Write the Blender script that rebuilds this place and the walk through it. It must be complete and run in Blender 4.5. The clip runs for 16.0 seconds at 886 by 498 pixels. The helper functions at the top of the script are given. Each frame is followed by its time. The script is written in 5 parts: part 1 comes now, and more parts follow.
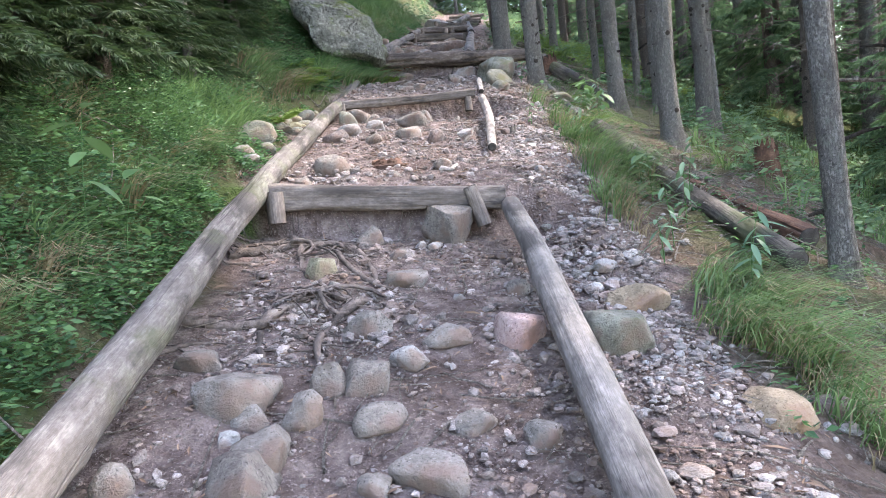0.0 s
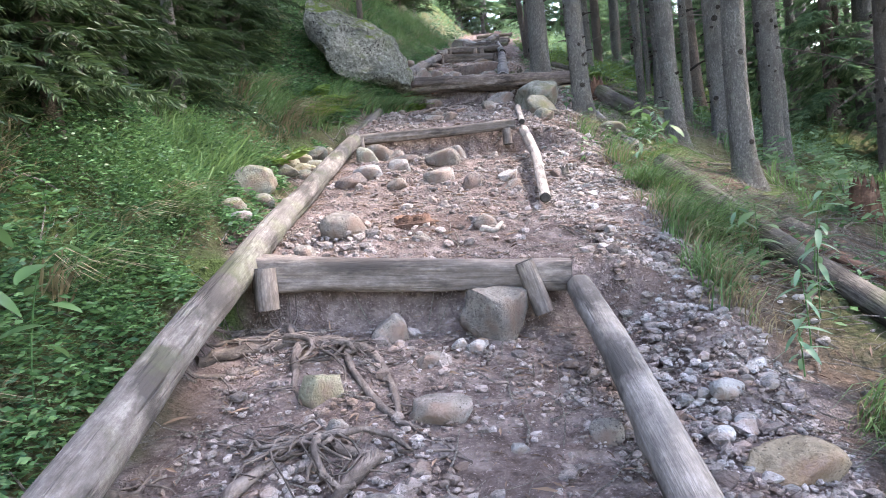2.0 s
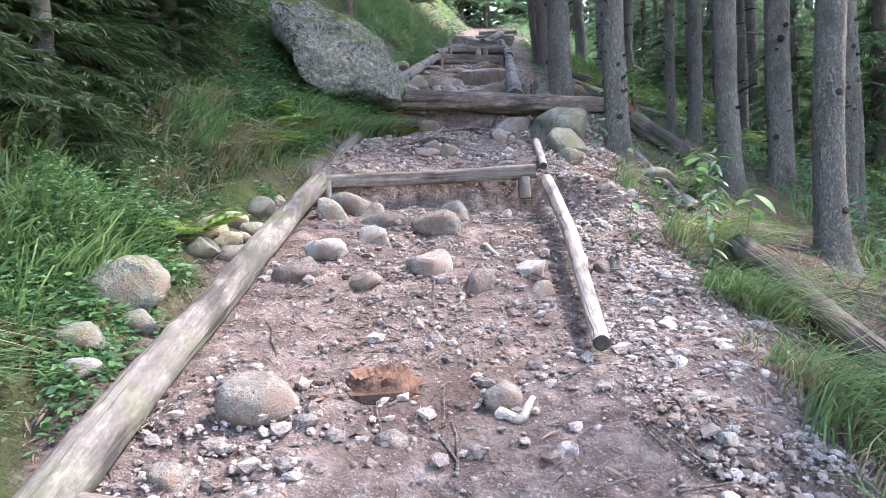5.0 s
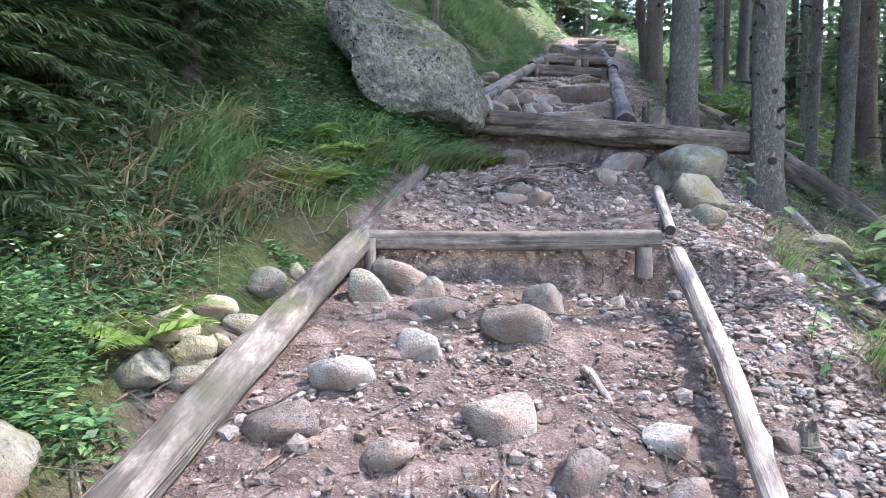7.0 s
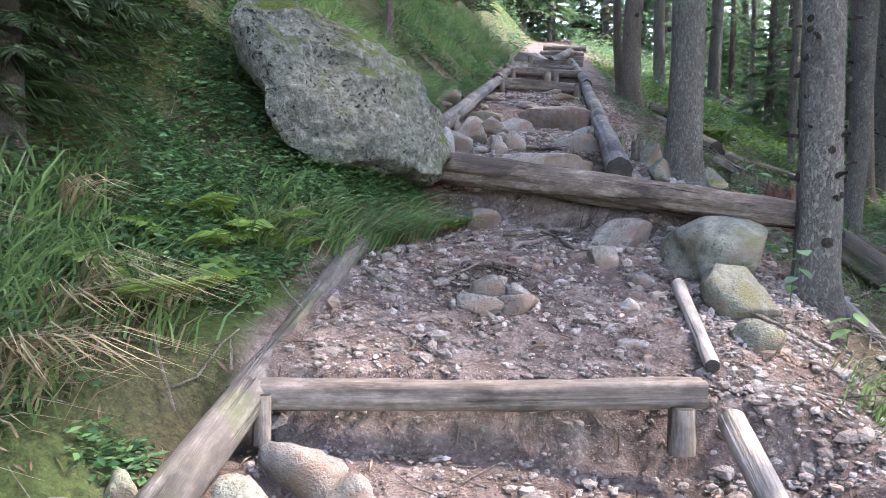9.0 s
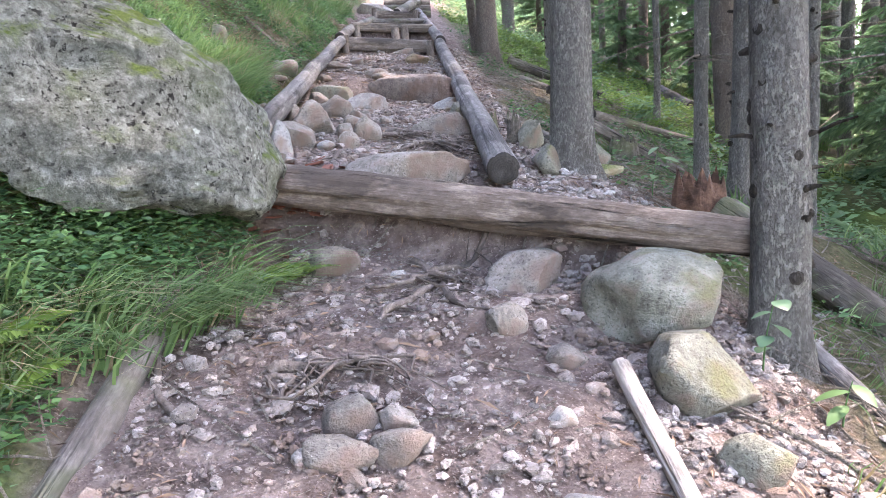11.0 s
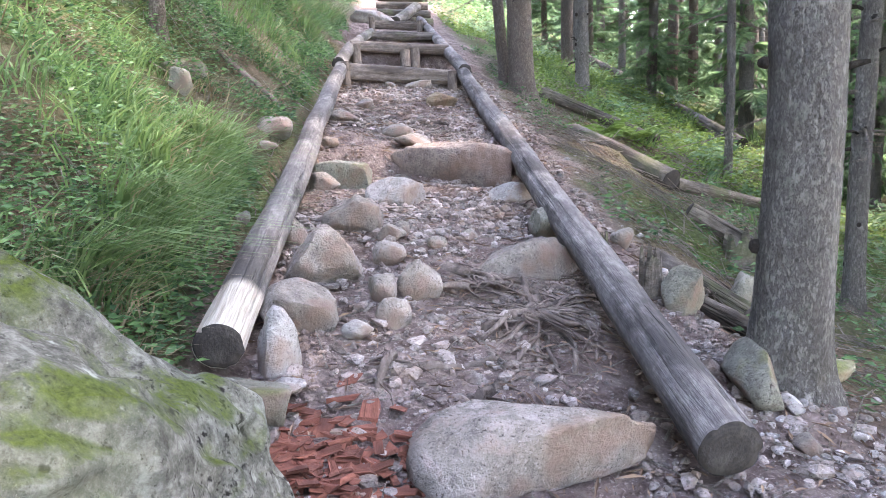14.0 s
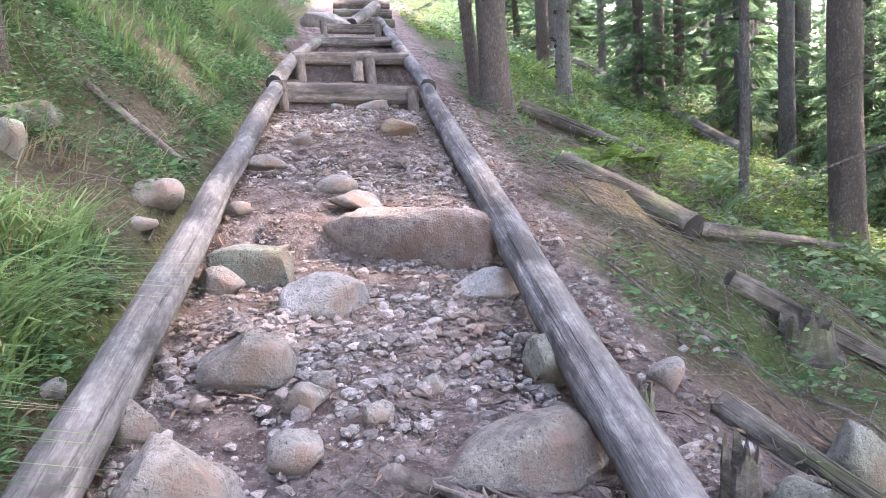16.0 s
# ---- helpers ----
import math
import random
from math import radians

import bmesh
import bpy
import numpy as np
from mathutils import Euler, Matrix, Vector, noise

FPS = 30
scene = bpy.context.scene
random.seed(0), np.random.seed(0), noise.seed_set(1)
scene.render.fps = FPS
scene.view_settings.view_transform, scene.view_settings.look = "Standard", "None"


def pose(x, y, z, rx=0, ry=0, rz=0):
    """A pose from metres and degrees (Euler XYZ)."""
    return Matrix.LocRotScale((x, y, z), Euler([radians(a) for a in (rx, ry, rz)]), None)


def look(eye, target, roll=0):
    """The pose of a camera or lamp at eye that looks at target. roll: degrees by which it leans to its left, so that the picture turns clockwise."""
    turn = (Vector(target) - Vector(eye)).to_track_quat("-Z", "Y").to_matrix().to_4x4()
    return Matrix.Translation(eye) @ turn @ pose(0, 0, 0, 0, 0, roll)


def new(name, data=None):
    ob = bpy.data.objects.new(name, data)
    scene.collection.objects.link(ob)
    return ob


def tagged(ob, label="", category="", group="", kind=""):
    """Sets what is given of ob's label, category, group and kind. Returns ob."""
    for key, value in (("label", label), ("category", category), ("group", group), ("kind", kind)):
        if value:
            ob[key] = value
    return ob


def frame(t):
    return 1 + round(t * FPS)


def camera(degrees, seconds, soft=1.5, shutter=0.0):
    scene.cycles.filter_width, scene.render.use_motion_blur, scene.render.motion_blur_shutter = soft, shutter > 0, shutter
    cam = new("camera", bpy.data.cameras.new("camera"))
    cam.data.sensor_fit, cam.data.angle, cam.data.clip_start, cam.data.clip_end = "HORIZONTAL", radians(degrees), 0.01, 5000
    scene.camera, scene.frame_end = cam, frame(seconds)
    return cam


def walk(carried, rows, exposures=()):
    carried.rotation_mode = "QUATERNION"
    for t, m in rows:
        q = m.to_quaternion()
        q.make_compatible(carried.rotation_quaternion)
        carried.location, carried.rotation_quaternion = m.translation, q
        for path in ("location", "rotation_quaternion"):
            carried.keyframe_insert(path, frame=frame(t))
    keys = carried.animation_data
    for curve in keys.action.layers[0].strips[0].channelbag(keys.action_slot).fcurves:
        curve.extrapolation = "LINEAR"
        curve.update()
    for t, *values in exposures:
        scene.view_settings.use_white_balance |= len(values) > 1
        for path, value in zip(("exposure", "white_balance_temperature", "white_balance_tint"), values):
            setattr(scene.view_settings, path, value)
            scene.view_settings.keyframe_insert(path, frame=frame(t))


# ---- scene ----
cam = camera(60.6, 16.0, soft=0.6)
PATH = [
    (0, (0.012, -0.007, 1.621), (-0.015, 1.981, 1.406), -6.4),
    (0.5, (0.01, 0.348, 1.639), (-0.147, 2.336, 1.487), -7.2),
    (1, (-0.097, 0.689, 1.71), (-0.255, 2.674, 1.527), -2.6),
    (1.5, (-0.051, 0.923, 1.753), (-0.056, 2.915, 1.568), -2.1),
    (2, (-0.059, 1.25, 1.866), (-0.146, 3.242, 1.706), -6.6),
    (2.5, (-0.218, 1.565, 1.874), (-0.466, 3.544, 1.727), -3.7),
    (3, (-0.319, 1.791, 2.155), (-0.411, 3.759, 1.809), 3.3),
    (3.5, (-0.275, 1.964, 2.238), (-0.293, 3.931, 1.881), 0.8),
    (4, (-0.19, 2.332, 2.311), (-0.231, 4.31, 2.015), -3.1),
    (6.5, (-0.07, 4.344, 2.569), (-0.189, 6.334, 2.409), -2.4),
    (7, (-0.131, 4.678, 2.69), (-0.403, 6.652, 2.521), -0.4),
    (7.5, (-0.139, 4.918, 2.74), (-0.34, 6.907, 2.679), 2.1),
    (8, (-0.239, 5.335, 2.879), (-0.438, 7.323, 2.775), 1.0),
    (10.5, (-0.225, 6.969, 3.35), (-0.216, 8.951, 3.087), -2.4),
    (11, (-0.227, 7.338, 3.454), (-0.035, 9.303, 3.14), -3.5),
    (11.5, (-0.246, 7.877, 3.59), (-0.155, 9.856, 3.314), -5.5),
    (12, (-0.297, 8.312, 3.73), (-0.297, 10.299, 3.499), -4.6),
    (12.5, (-0.321, 8.703, 3.889), (-0.232, 10.69, 3.677), -1.1),
    (13, (-0.346, 9.119, 4.015), (-0.164, 11.099, 3.802), -3.4),
    (13.5, (-0.391, 9.332, 4.173), (-0.199, 11.31, 3.952), -5.3),
    (14, (-0.493, 9.669, 4.159), (-0.233, 11.622, 3.82), -2.2),
    (14.5, (-0.417, 10.003, 4.159), (0.071, 11.888, 3.704), -1.7),
    (15, (-0.282, 10.479, 4.267), (0.155, 12.359, 3.744), -4.9),
    (15.5, (-0.243, 10.912, 4.342), (0.107, 12.856, 4.029), -2.1),
    (16, (-0.15, 11.191, 4.451), (0.169, 13.133, 4.094), -4.0),
]
walk(cam, [(t, look(eye, target, roll)) for t, eye, target, roll in PATH], exposures=[(0, 3.84, 7500, 18), (3, 3.92, 7350, 20), (6.5, 3.95, 6950, 18), (8, 3.97, 7100, 18), (11, 4.72, 7800, 24), (12.5, 4.95, 7750, 24), (14.7, 4.98, 8050, 25), (16, 5.06, 7850, 27)])

# ---- light: open sky over the wood, and a low sun that the crowns break up ----
SUN_UP, SUN_FROM = 55.0, 72.0  # degrees above the horizon; degrees clockwise from +y
world = bpy.data.worlds.new("sky")
scene.world = world
world.use_nodes = True
wn = world.node_tree.nodes
wn.clear()
sky_node = wn.new("ShaderNodeTexSky")
sky_node.sky_type, sky_node.sun_disc = "NISHITA", False
sky_node.sun_elevation, sky_node.sun_rotation = radians(SUN_UP), radians(SUN_FROM)
sky_back, sky_out = wn.new("ShaderNodeBackground"), wn.new("ShaderNodeOutputWorld")
sky_back.inputs["Strength"].default_value = 0.15
world.node_tree.links.new(sky_node.outputs[0], sky_back.inputs[0])
world.node_tree.links.new(sky_back.outputs[0], sky_out.inputs[0])
SUN_WAY = Vector((math.sin(radians(SUN_FROM)) * math.cos(radians(SUN_UP)), math.cos(radians(SUN_FROM)) * math.cos(radians(SUN_UP)), math.sin(radians(SUN_UP))))
sun = new("sun", bpy.data.lights.new("sun", "SUN"))
sun.data.energy, sun.data.angle, sun.data.color = 0.92, radians(2.5), (1.0, 0.98, 0.955)
sun.matrix_world = look(SUN_WAY * 60, (0, 0, 0))


# ---- materials ----
def node(tree, kind, **values):
    n = tree.nodes.new("ShaderNode" + kind)
    for key, value in values.items():
        n.inputs[key.replace("_", " ")].default_value = value
    return n


def wire(tree, a, b):
    tree.links.new(a, b)


def begin(name, rough=0.85, spec=0.3):
    m = bpy.data.materials.new(name)
    m.use_nodes = True
    tree = m.node_tree
    bsdf = tree.nodes["Principled BSDF"]
    bsdf.inputs["Roughness"].default_value = rough
    bsdf.inputs["Specular IOR Level"].default_value = spec
    return m, tree, bsdf


def coords(tree, space="world", stretch=(1, 1, 1)):
    if space == "world":
        out = tree.nodes.new("ShaderNodeNewGeometry").outputs["Position"]
    else:
        out = tree.nodes.new("ShaderNodeTexCoord").outputs["Object"]
    mp = tree.nodes.new("ShaderNodeMapping")
    mp.inputs["Scale"].default_value = stretch
    wire(tree, out, mp.inputs["Vector"])
    return mp.outputs["Vector"]


def grain(tree, vec, scale, detail=4.0, rough=0.6):
    n = node(tree, "TexNoise", Scale=scale, Detail=detail, Roughness=rough)
    wire(tree, vec, n.inputs["Vector"])
    return n.outputs["Fac"]


def ramp(tree, fac, stops):
    r = tree.nodes.new("ShaderNodeValToRGB")
    while len(r.color_ramp.elements) < len(stops):
        r.color_ramp.elements.new(0.5)
    for e, (at, c) in zip(r.color_ramp.elements, stops):
        e.position, e.color = at, (*c, 1)
    wire(tree, fac, r.inputs["Fac"])
    return r.outputs["Color"]


def mask(tree, fac, low, high):
    r = node(tree, "MapRange", From_Min=low, From_Max=high)
    wire(tree, fac, r.inputs["Value"])
    return r.outputs["Result"]


def maths(tree, op, a, b):
    n = tree.nodes.new("ShaderNodeMath")
    n.operation = op
    for k, v in enumerate((a, b)):
        if isinstance(v, (int, float)):
            n.inputs[k].default_value = v
        else:
            wire(tree, v, n.inputs[k])
    return n.outputs[0]


def blend(tree, fac, a, b, mode="MIX"):
    n = tree.nodes.new("ShaderNodeMix")
    n.data_type, n.blend_type = "RGBA", mode
    if isinstance(fac, float):
        n.inputs["Factor"].default_value = fac
    else:
        wire(tree, fac, n.inputs["Factor"])
    for k, v in ((6, a), (7, b)):
        if isinstance(v, tuple):
            n.inputs[k].default_value = (*v, 1)
        else:
            wire(tree, v, n.inputs[k])
    return n.outputs[2]


def bump(tree, bsdf, height, strength, distance):
    b = node(tree, "Bump", Strength=strength, Distance=distance)
    wire(tree, height, b.inputs["Height"])
    wire(tree, b.outputs["Normal"], bsdf.inputs["Normal"])


def vary(tree, colour, amount, island=False):
    """The colour, made lighter or darker from thing to thing (or island to island)."""
    if island:
        out = tree.nodes.new("ShaderNodeNewGeometry").outputs["Random Per Island"]
    else:
        out = tree.nodes.new("ShaderNodeObjectInfo").outputs["Random"]
    hsv = tree.nodes.new("ShaderNodeHueSaturation")
    wire(tree, mask_to(tree, out, 1 - amount, 1 + amount), hsv.inputs["Value"])
    wire(tree, colour, hsv.inputs["Color"])
    return hsv.outputs["Color"]


def mask_to(tree, fac, low, high):
    r = node(tree, "MapRange", To_Min=low, To_Max=high)
    wire(tree, fac, r.inputs["Value"])
    return r.outputs["Result"]


def up_facing(tree, low, high):
    sep = tree.nodes.new("ShaderNodeSeparateXYZ")
    wire(tree, tree.nodes.new("ShaderNodeNewGeometry").outputs["Normal"], sep.inputs[0])
    return mask(tree, sep.outputs["Z"], low, high)


def soil_material():
    m, t, b = begin("earth", 0.95, 0.15)
    v = coords(t)
    fine, mid, wide = grain(t, v, 75, 5, 0.7), grain(t, v, 9, 5, 0.65), grain(t, v, 1.3, 4)
    earth = ramp(t, mid, [(0.30, (0.062, 0.044, 0.039)), (0.5, (0.158, 0.121, 0.110)), (0.70, (0.275, 0.222, 0.206))])
    earth = blend(t, mask(t, fine, 0.56, 0.72), earth, (0.40, 0.33, 0.31))
    earth = blend(t, mask(t, wide, 0.5, 0.7), earth, (0.112, 0.080, 0.070))
    litter = ramp(t, grain(t, v, 35, 6, 0.75), [(0.3, (0.040, 0.029, 0.022)), (0.55, (0.115, 0.083, 0.063)), (0.75, (0.25, 0.19, 0.15))])
    moss = ramp(t, grain(t, v, 28, 5, 0.7), [(0.3, (0.022, 0.040, 0.012)), (0.7, (0.085, 0.14, 0.036))])
    att_m, att_t = t.nodes.new("ShaderNodeAttribute"), t.nodes.new("ShaderNodeAttribute")
    att_m.attribute_name, att_t.attribute_name = "moss", "trail"
    off = blend(t, att_m.outputs["Fac"], litter, moss)
    wire(t, blend(t, att_t.outputs["Fac"], off, earth), b.inputs["Base Color"])
    bump(t, b, maths(t, "ADD", fine, maths(t, "ADD", maths(t, "MULTIPLY", mid, 2.0), maths(t, "MULTIPLY", grain(t, v, 26, 4, 0.6), 1.6))), 1.0, 0.035)
    return m


def stone_material(name, low, mid, high, moss=0.0, island=False, space="object", scale=1.0, amount=0.22):
    m, t, b = begin(name, 0.9, 0.25)
    v = coords(t, space)
    speck, patch, wide = grain(t, v, 90 * scale, 4, 0.7), grain(t, v, 14 * scale, 6, 0.7), grain(t, v, 4 * scale, 3)
    c = ramp(t, patch, [(0.3, low), (0.5, mid), (0.72, high)])
    c = blend(t, mask(t, speck, 0.60, 0.72), c, tuple(min(1, 1.08 * x) for x in high))
    c = blend(t, mask(t, speck, 0.43, 0.33), c, tuple(0.45 * x for x in low))
    c = blend(t, mask(t, grain(t, v, 33 * scale, 4), 0.58, 0.70), c, tuple(0.62 * x for x in mid))
    c = blend(t, mask(t, wide, 0.50, 0.64), c, tuple(x * k for x, k in zip(mid, (0.80, 0.66, 0.58))))
    c = blend(t, maths(t, "MULTIPLY", mask(t, grain(t, v, 7 * scale, 6, 0.75), 0.52, 0.62), 0.55), c, (0.17, 0.118, 0.10))
    c = vary(t, c, amount, island)
    if moss:
        green = ramp(t, speck, [(0.3, (0.03, 0.05, 0.012)), (0.7, (0.13, 0.17, 0.05))])
        fac = maths(t, "MULTIPLY", maths(t, "MULTIPLY", up_facing(t, 0.3, 0.8), mask(t, wide, 0.5, 0.62)), moss)
        c = blend(t, fac, c, green)
    wire(t, c, b.inputs["Base Color"])
    bump(t, b, maths(t, "ADD", maths(t, "MULTIPLY", speck, 0.7), maths(t, "MULTIPLY", patch, 1.5)), 1.0, 0.016)
    return m


def boulder_material():
    m, t, b = begin("lichened_granite", 0.92, 0.2)
    v = coords(t)
    speck, patch, wide, blotch = grain(t, v, 80, 5, 0.75), grain(t, v, 24, 7, 0.78), grain(t, v, 2.2, 4), grain(t, v, 18, 4, 0.6)
    c = ramp(t, patch, [(0.36, (0.085, 0.088, 0.074)), (0.5, (0.205, 0.212, 0.182)), (0.64, (0.39, 0.402, 0.352))])
    c = blend(t, mask(t, speck, 0.60, 0.72), c, (0.43, 0.445, 0.39))
    c = blend(t, mask(t, speck, 0.42, 0.33), c, (0.07, 0.07, 0.06))
    c = blend(t, mask(t, blotch, 0.66, 0.72), c, (0.55, 0.59, 0.52))
    c = blend(t, mask(t, blotch, 0.38, 0.31), c, (0.035, 0.035, 0.03))
    c = blend(t, maths(t, "MULTIPLY", mask(t, grain(t, v, 40, 3), 0.44, 0.36), mask(t, grain(t, v, 3.5, 3), 0.48, 0.56)), c, (0.02, 0.02, 0.018))
    c = blend(t, maths(t, "MULTIPLY", mask(t, wide, 0.5, 0.7), 0.45), c, (0.20, 0.24, 0.13))
    green = ramp(t, speck, [(0.3, (0.04, 0.07, 0.012)), (0.7, (0.17, 0.23, 0.05))])
    c = blend(t, maths(t, "MULTIPLY", up_facing(t, 0.38, 0.72), mask(t, grain(t, v, 5, 5), 0.46, 0.56)), c, green)
    wire(t, c, b.inputs["Base Color"])
    bump(t, b, maths(t, "ADD", maths(t, "MULTIPLY", speck, 0.7), maths(t, "MULTIPLY", patch, 2.0)), 1.0, 0.055)
    return m


def wood_material(name, low, mid, high, moss=0.0, cracks=1.0, pale_upto=0.0):
    """Weathered wood, the grain along the thing's own y."""
    m, t, b = begin(name, 0.85, 0.25)
    v = coords(t, "object", (1, 0.045, 1))
    fibre, broad = grain(t, v, 95, 5, 0.65), grain(t, v, 22, 4, 0.6)
    stain = grain(t, coords(t, "object", (1, 0.35, 1)), 5, 5, 0.65)
    c = ramp(t, maths(t, "ADD", maths(t, "MULTIPLY", fibre, 0.28), maths(t, "MULTIPLY", grain(t, coords(t, "object", (1, 0.4, 1)), 26, 6, 0.75), 0.72)), [(0.30, low), (0.5, mid), (0.70, high)])
    c = blend(t, mask(t, stain, 0.50, 0.60), c, tuple(0.36 * x for x in mid))
    c = blend(t, mask(t, stain, 0.42, 0.30), c, tuple(min(1, 1.15 * x) for x in high))
    c = blend(t, maths(t, "MULTIPLY", mask(t, broad, 0.36, 0.30), min(1.0, 0.8 * cracks)), c, tuple(0.35 * x for x in low))
    c = blend(t, maths(t, "MULTIPLY", mask(t, grain(t, coords(t, "object", (1, 0.5, 1)), 2.6, 5, 0.7), 0.50, 0.58), 0.55), c, tuple(0.55 * x for x in mid))
    if moss:
        fac = maths(t, "MULTIPLY", mask(t, grain(t, coords(t), 3, 4), 0.50, 0.64), moss)
        c = blend(t, fac, c, (0.06, 0.085, 0.022))
    # paler wood up to this distance from the log's start
    if pale_upto:
        sep = t.nodes.new("ShaderNodeSeparateXYZ")
        wire(t, coords(t, "object"), sep.inputs[0])
        edge = maths(t, "ADD", sep.outputs["Y"], maths(t, "MULTIPLY", stain, 0.18))
        pale = ramp(t, fibre, [(0.3, (0.24, 0.21, 0.175)), (0.7, (0.50, 0.46, 0.40))])
        c = blend(t, mask(t, edge, pale_upto + 0.13, pale_upto + 0.06), c, pale)
    wire(t, vary(t, c, 0.10), b.inputs["Base Color"])
    bump(t, b, maths(t, "ADD", fibre, maths(t, "MULTIPLY", mask(t, broad, 0.30, 0.42), 2.0)), 0.8 * cracks, 0.012)
    return m


def end_material():
    m, t, b = begin("sawn_end", 0.9, 0.2)
    v = coords(t, "object", (1, 0.02, 1))
    rings = t.nodes.new("ShaderNodeTexWave")
    rings.wave_type, rings.rings_direction = "RINGS", "Y"
    for key, value in (("Scale", 22.0), ("Distortion", 2.5), ("Detail", 3.0)):
        rings.inputs[key].default_value = value
    wire(t, v, rings.inputs["Vector"])
    c = ramp(t, rings.outputs["Fac"], [(0.2, (0.030, 0.027, 0.025)), (0.8, (0.036, 0.032, 0.029))])
    c = blend(t, mask(t, grain(t, v, 12, 4), 0.5, 0.7), c, (0.062, 0.056, 0.050))
    wire(t, c, b.inputs["Base Color"])
    bump(t, b, grain(t, coords(t, "object"), 30, 5), 0.8, 0.012)
    return m


def bark_material(name, low, mid, high, lichen=0.5):
    """Scaly bark: fine plates with broken cracks between them, and blotches of lichen."""
    m, t, b = begin(name, 0.92, 0.2)
    v, even = coords(t, "object", (1, 1, 0.55)), coords(t, "object")
    fine, scale, patch, spot = grain(t, v, 90, 6, 0.7), grain(t, v, 46, 6, 0.75), grain(t, even, 7, 6, 0.75), grain(t, even, 21, 4, 0.6)
    c = ramp(t, maths(t, "ADD", maths(t, "MULTIPLY", fine, 0.5), maths(t, "MULTIPLY", scale, 0.5)), [(0.32, low), (0.50, mid), (0.70, high)])
    ridge = maths(t, "ABSOLUTE", maths(t, "SUBTRACT", scale, 0.5), 0)
    crack = mask(t, ridge, 0.03, 0.005)
    c = blend(t, maths(t, "MULTIPLY", crack, 0.6), c, tuple(0.55 * x for x in low))
    c = blend(t, maths(t, "MULTIPLY", mask(t, patch, 0.52, 0.66), maths(t, "MULTIPLY", mask(t, fine, 0.42, 0.60), lichen)), c, (0.205, 0.232, 0.192))
    c = blend(t, maths(t, "MULTIPLY", maths(t, "MULTIPLY", mask(t, spot, 0.60, 0.70), mask(t, fine, 0.40, 0.55)), lichen * 0.3), c, (0.27, 0.30, 0.26))
    c = blend(t, maths(t, "MULTIPLY", mask(t, spot, 0.36, 0.28), 0.7), c, tuple(0.5 * x for x in low))
    c = blend(t, maths(t, "MULTIPLY", mask(t, grain(t, v, 3.5, 6, 0.7), 0.50, 0.62), 0.6), c, tuple(1.15 * x for x in low))
    wire(t, vary(t, c, 0.12), b.inputs["Base Color"])
    bump(t, b, maths(t, "SUBTRACT", maths(t, "ADD", fine, maths(t, "MULTIPLY", scale, 1.8)), crack), 1.0, 0.016)
    return m


def leaf_material(name, low, high, through_light=0.35, rough=0.55, amount=0.35):
    """Thin leaves: each one its own shade, with some light coming through."""
    m, t, b = begin(name, rough, 0.35)
    rnd = t.nodes.new("ShaderNodeNewGeometry").outputs["Random Per Island"]
    c = ramp(t, rnd, [(0.0, low), (1.0, high)])
    c = blend(t, maths(t, "MULTIPLY", grain(t, coords(t), 1.7, 3), amount), c, tuple(0.55 * x for x in low))
    wire(t, c, b.inputs["Base Color"])
    thin = t.nodes.new("ShaderNodeBsdfTranslucent")
    wire(t, c, thin.inputs["Color"])
    mix = node(t, "MixShader", Fac=through_light)
    wire(t, b.outputs[0], mix.inputs[1])
    wire(t, thin.outputs[0], mix.inputs[2])
    wire(t, mix.outputs[0], t.nodes["Material Output"].inputs["Surface"])
    return m


EARTH = soil_material()
STONE = {
    "n": stone_material("granite_cobble", (0.090, 0.079, 0.068), (0.180, 0.161, 0.143), (0.295, 0.270, 0.248)),
    "w": stone_material("pale_granite", (0.165, 0.157, 0.147), (0.27, 0.259, 0.246), (0.39, 0.376, 0.36)),
    "r": stone_material("reddish_granite", (0.20, 0.13, 0.115), (0.36, 0.26, 0.235), (0.52, 0.41, 0.38)),
    "d": stone_material("dark_stone", (0.07, 0.055, 0.05), (0.145, 0.12, 0.11), (0.24, 0.205, 0.185)),
    "b": stone_material("brown_stone", (0.11, 0.085, 0.055), (0.21, 0.165, 0.115), (0.32, 0.265, 0.19)),
    "g": stone_material("mossy_stone", (0.085, 0.084, 0.067), (0.175, 0.174, 0.142), (0.285, 0.284, 0.246), moss=0.55),
    "m": stone_material("green_stone", (0.13, 0.12, 0.08), (0.235, 0.225, 0.16), (0.36, 0.34, 0.26), moss=0.8),
}
GRAVEL = stone_material("gravel", (0.10, 0.084, 0.076), (0.212, 0.183, 0.169), (0.38, 0.343, 0.324), island=True, space="world", amount=0.42)
PEBBLE = stone_material("pale_pebbles", (0.12, 0.113, 0.105), (0.245, 0.234, 0.223), (0.42, 0.405, 0.39), island=True, space="world", amount=0.35)
BOULDER = boulder_material()
WEATHERED = wood_material("weathered_log", (0.040, 0.034, 0.030), (0.108, 0.096, 0.087), (0.225, 0.207, 0.19), moss=0.3, cracks=0.8)
GREYED = wood_material("greyed_log", (0.045, 0.042, 0.041), (0.115, 0.107, 0.102), (0.24, 0.227, 0.215))
PALE_ENDED = wood_material("pale_ended_log", (0.045, 0.042, 0.041), (0.115, 0.107, 0.102), (0.24, 0.227, 0.215), pale_upto=0.38)
TIMBER = wood_material("worn_timber", (0.048, 0.039, 0.034), (0.118, 0.098, 0.085), (0.225, 0.192, 0.168), cracks=0.5)
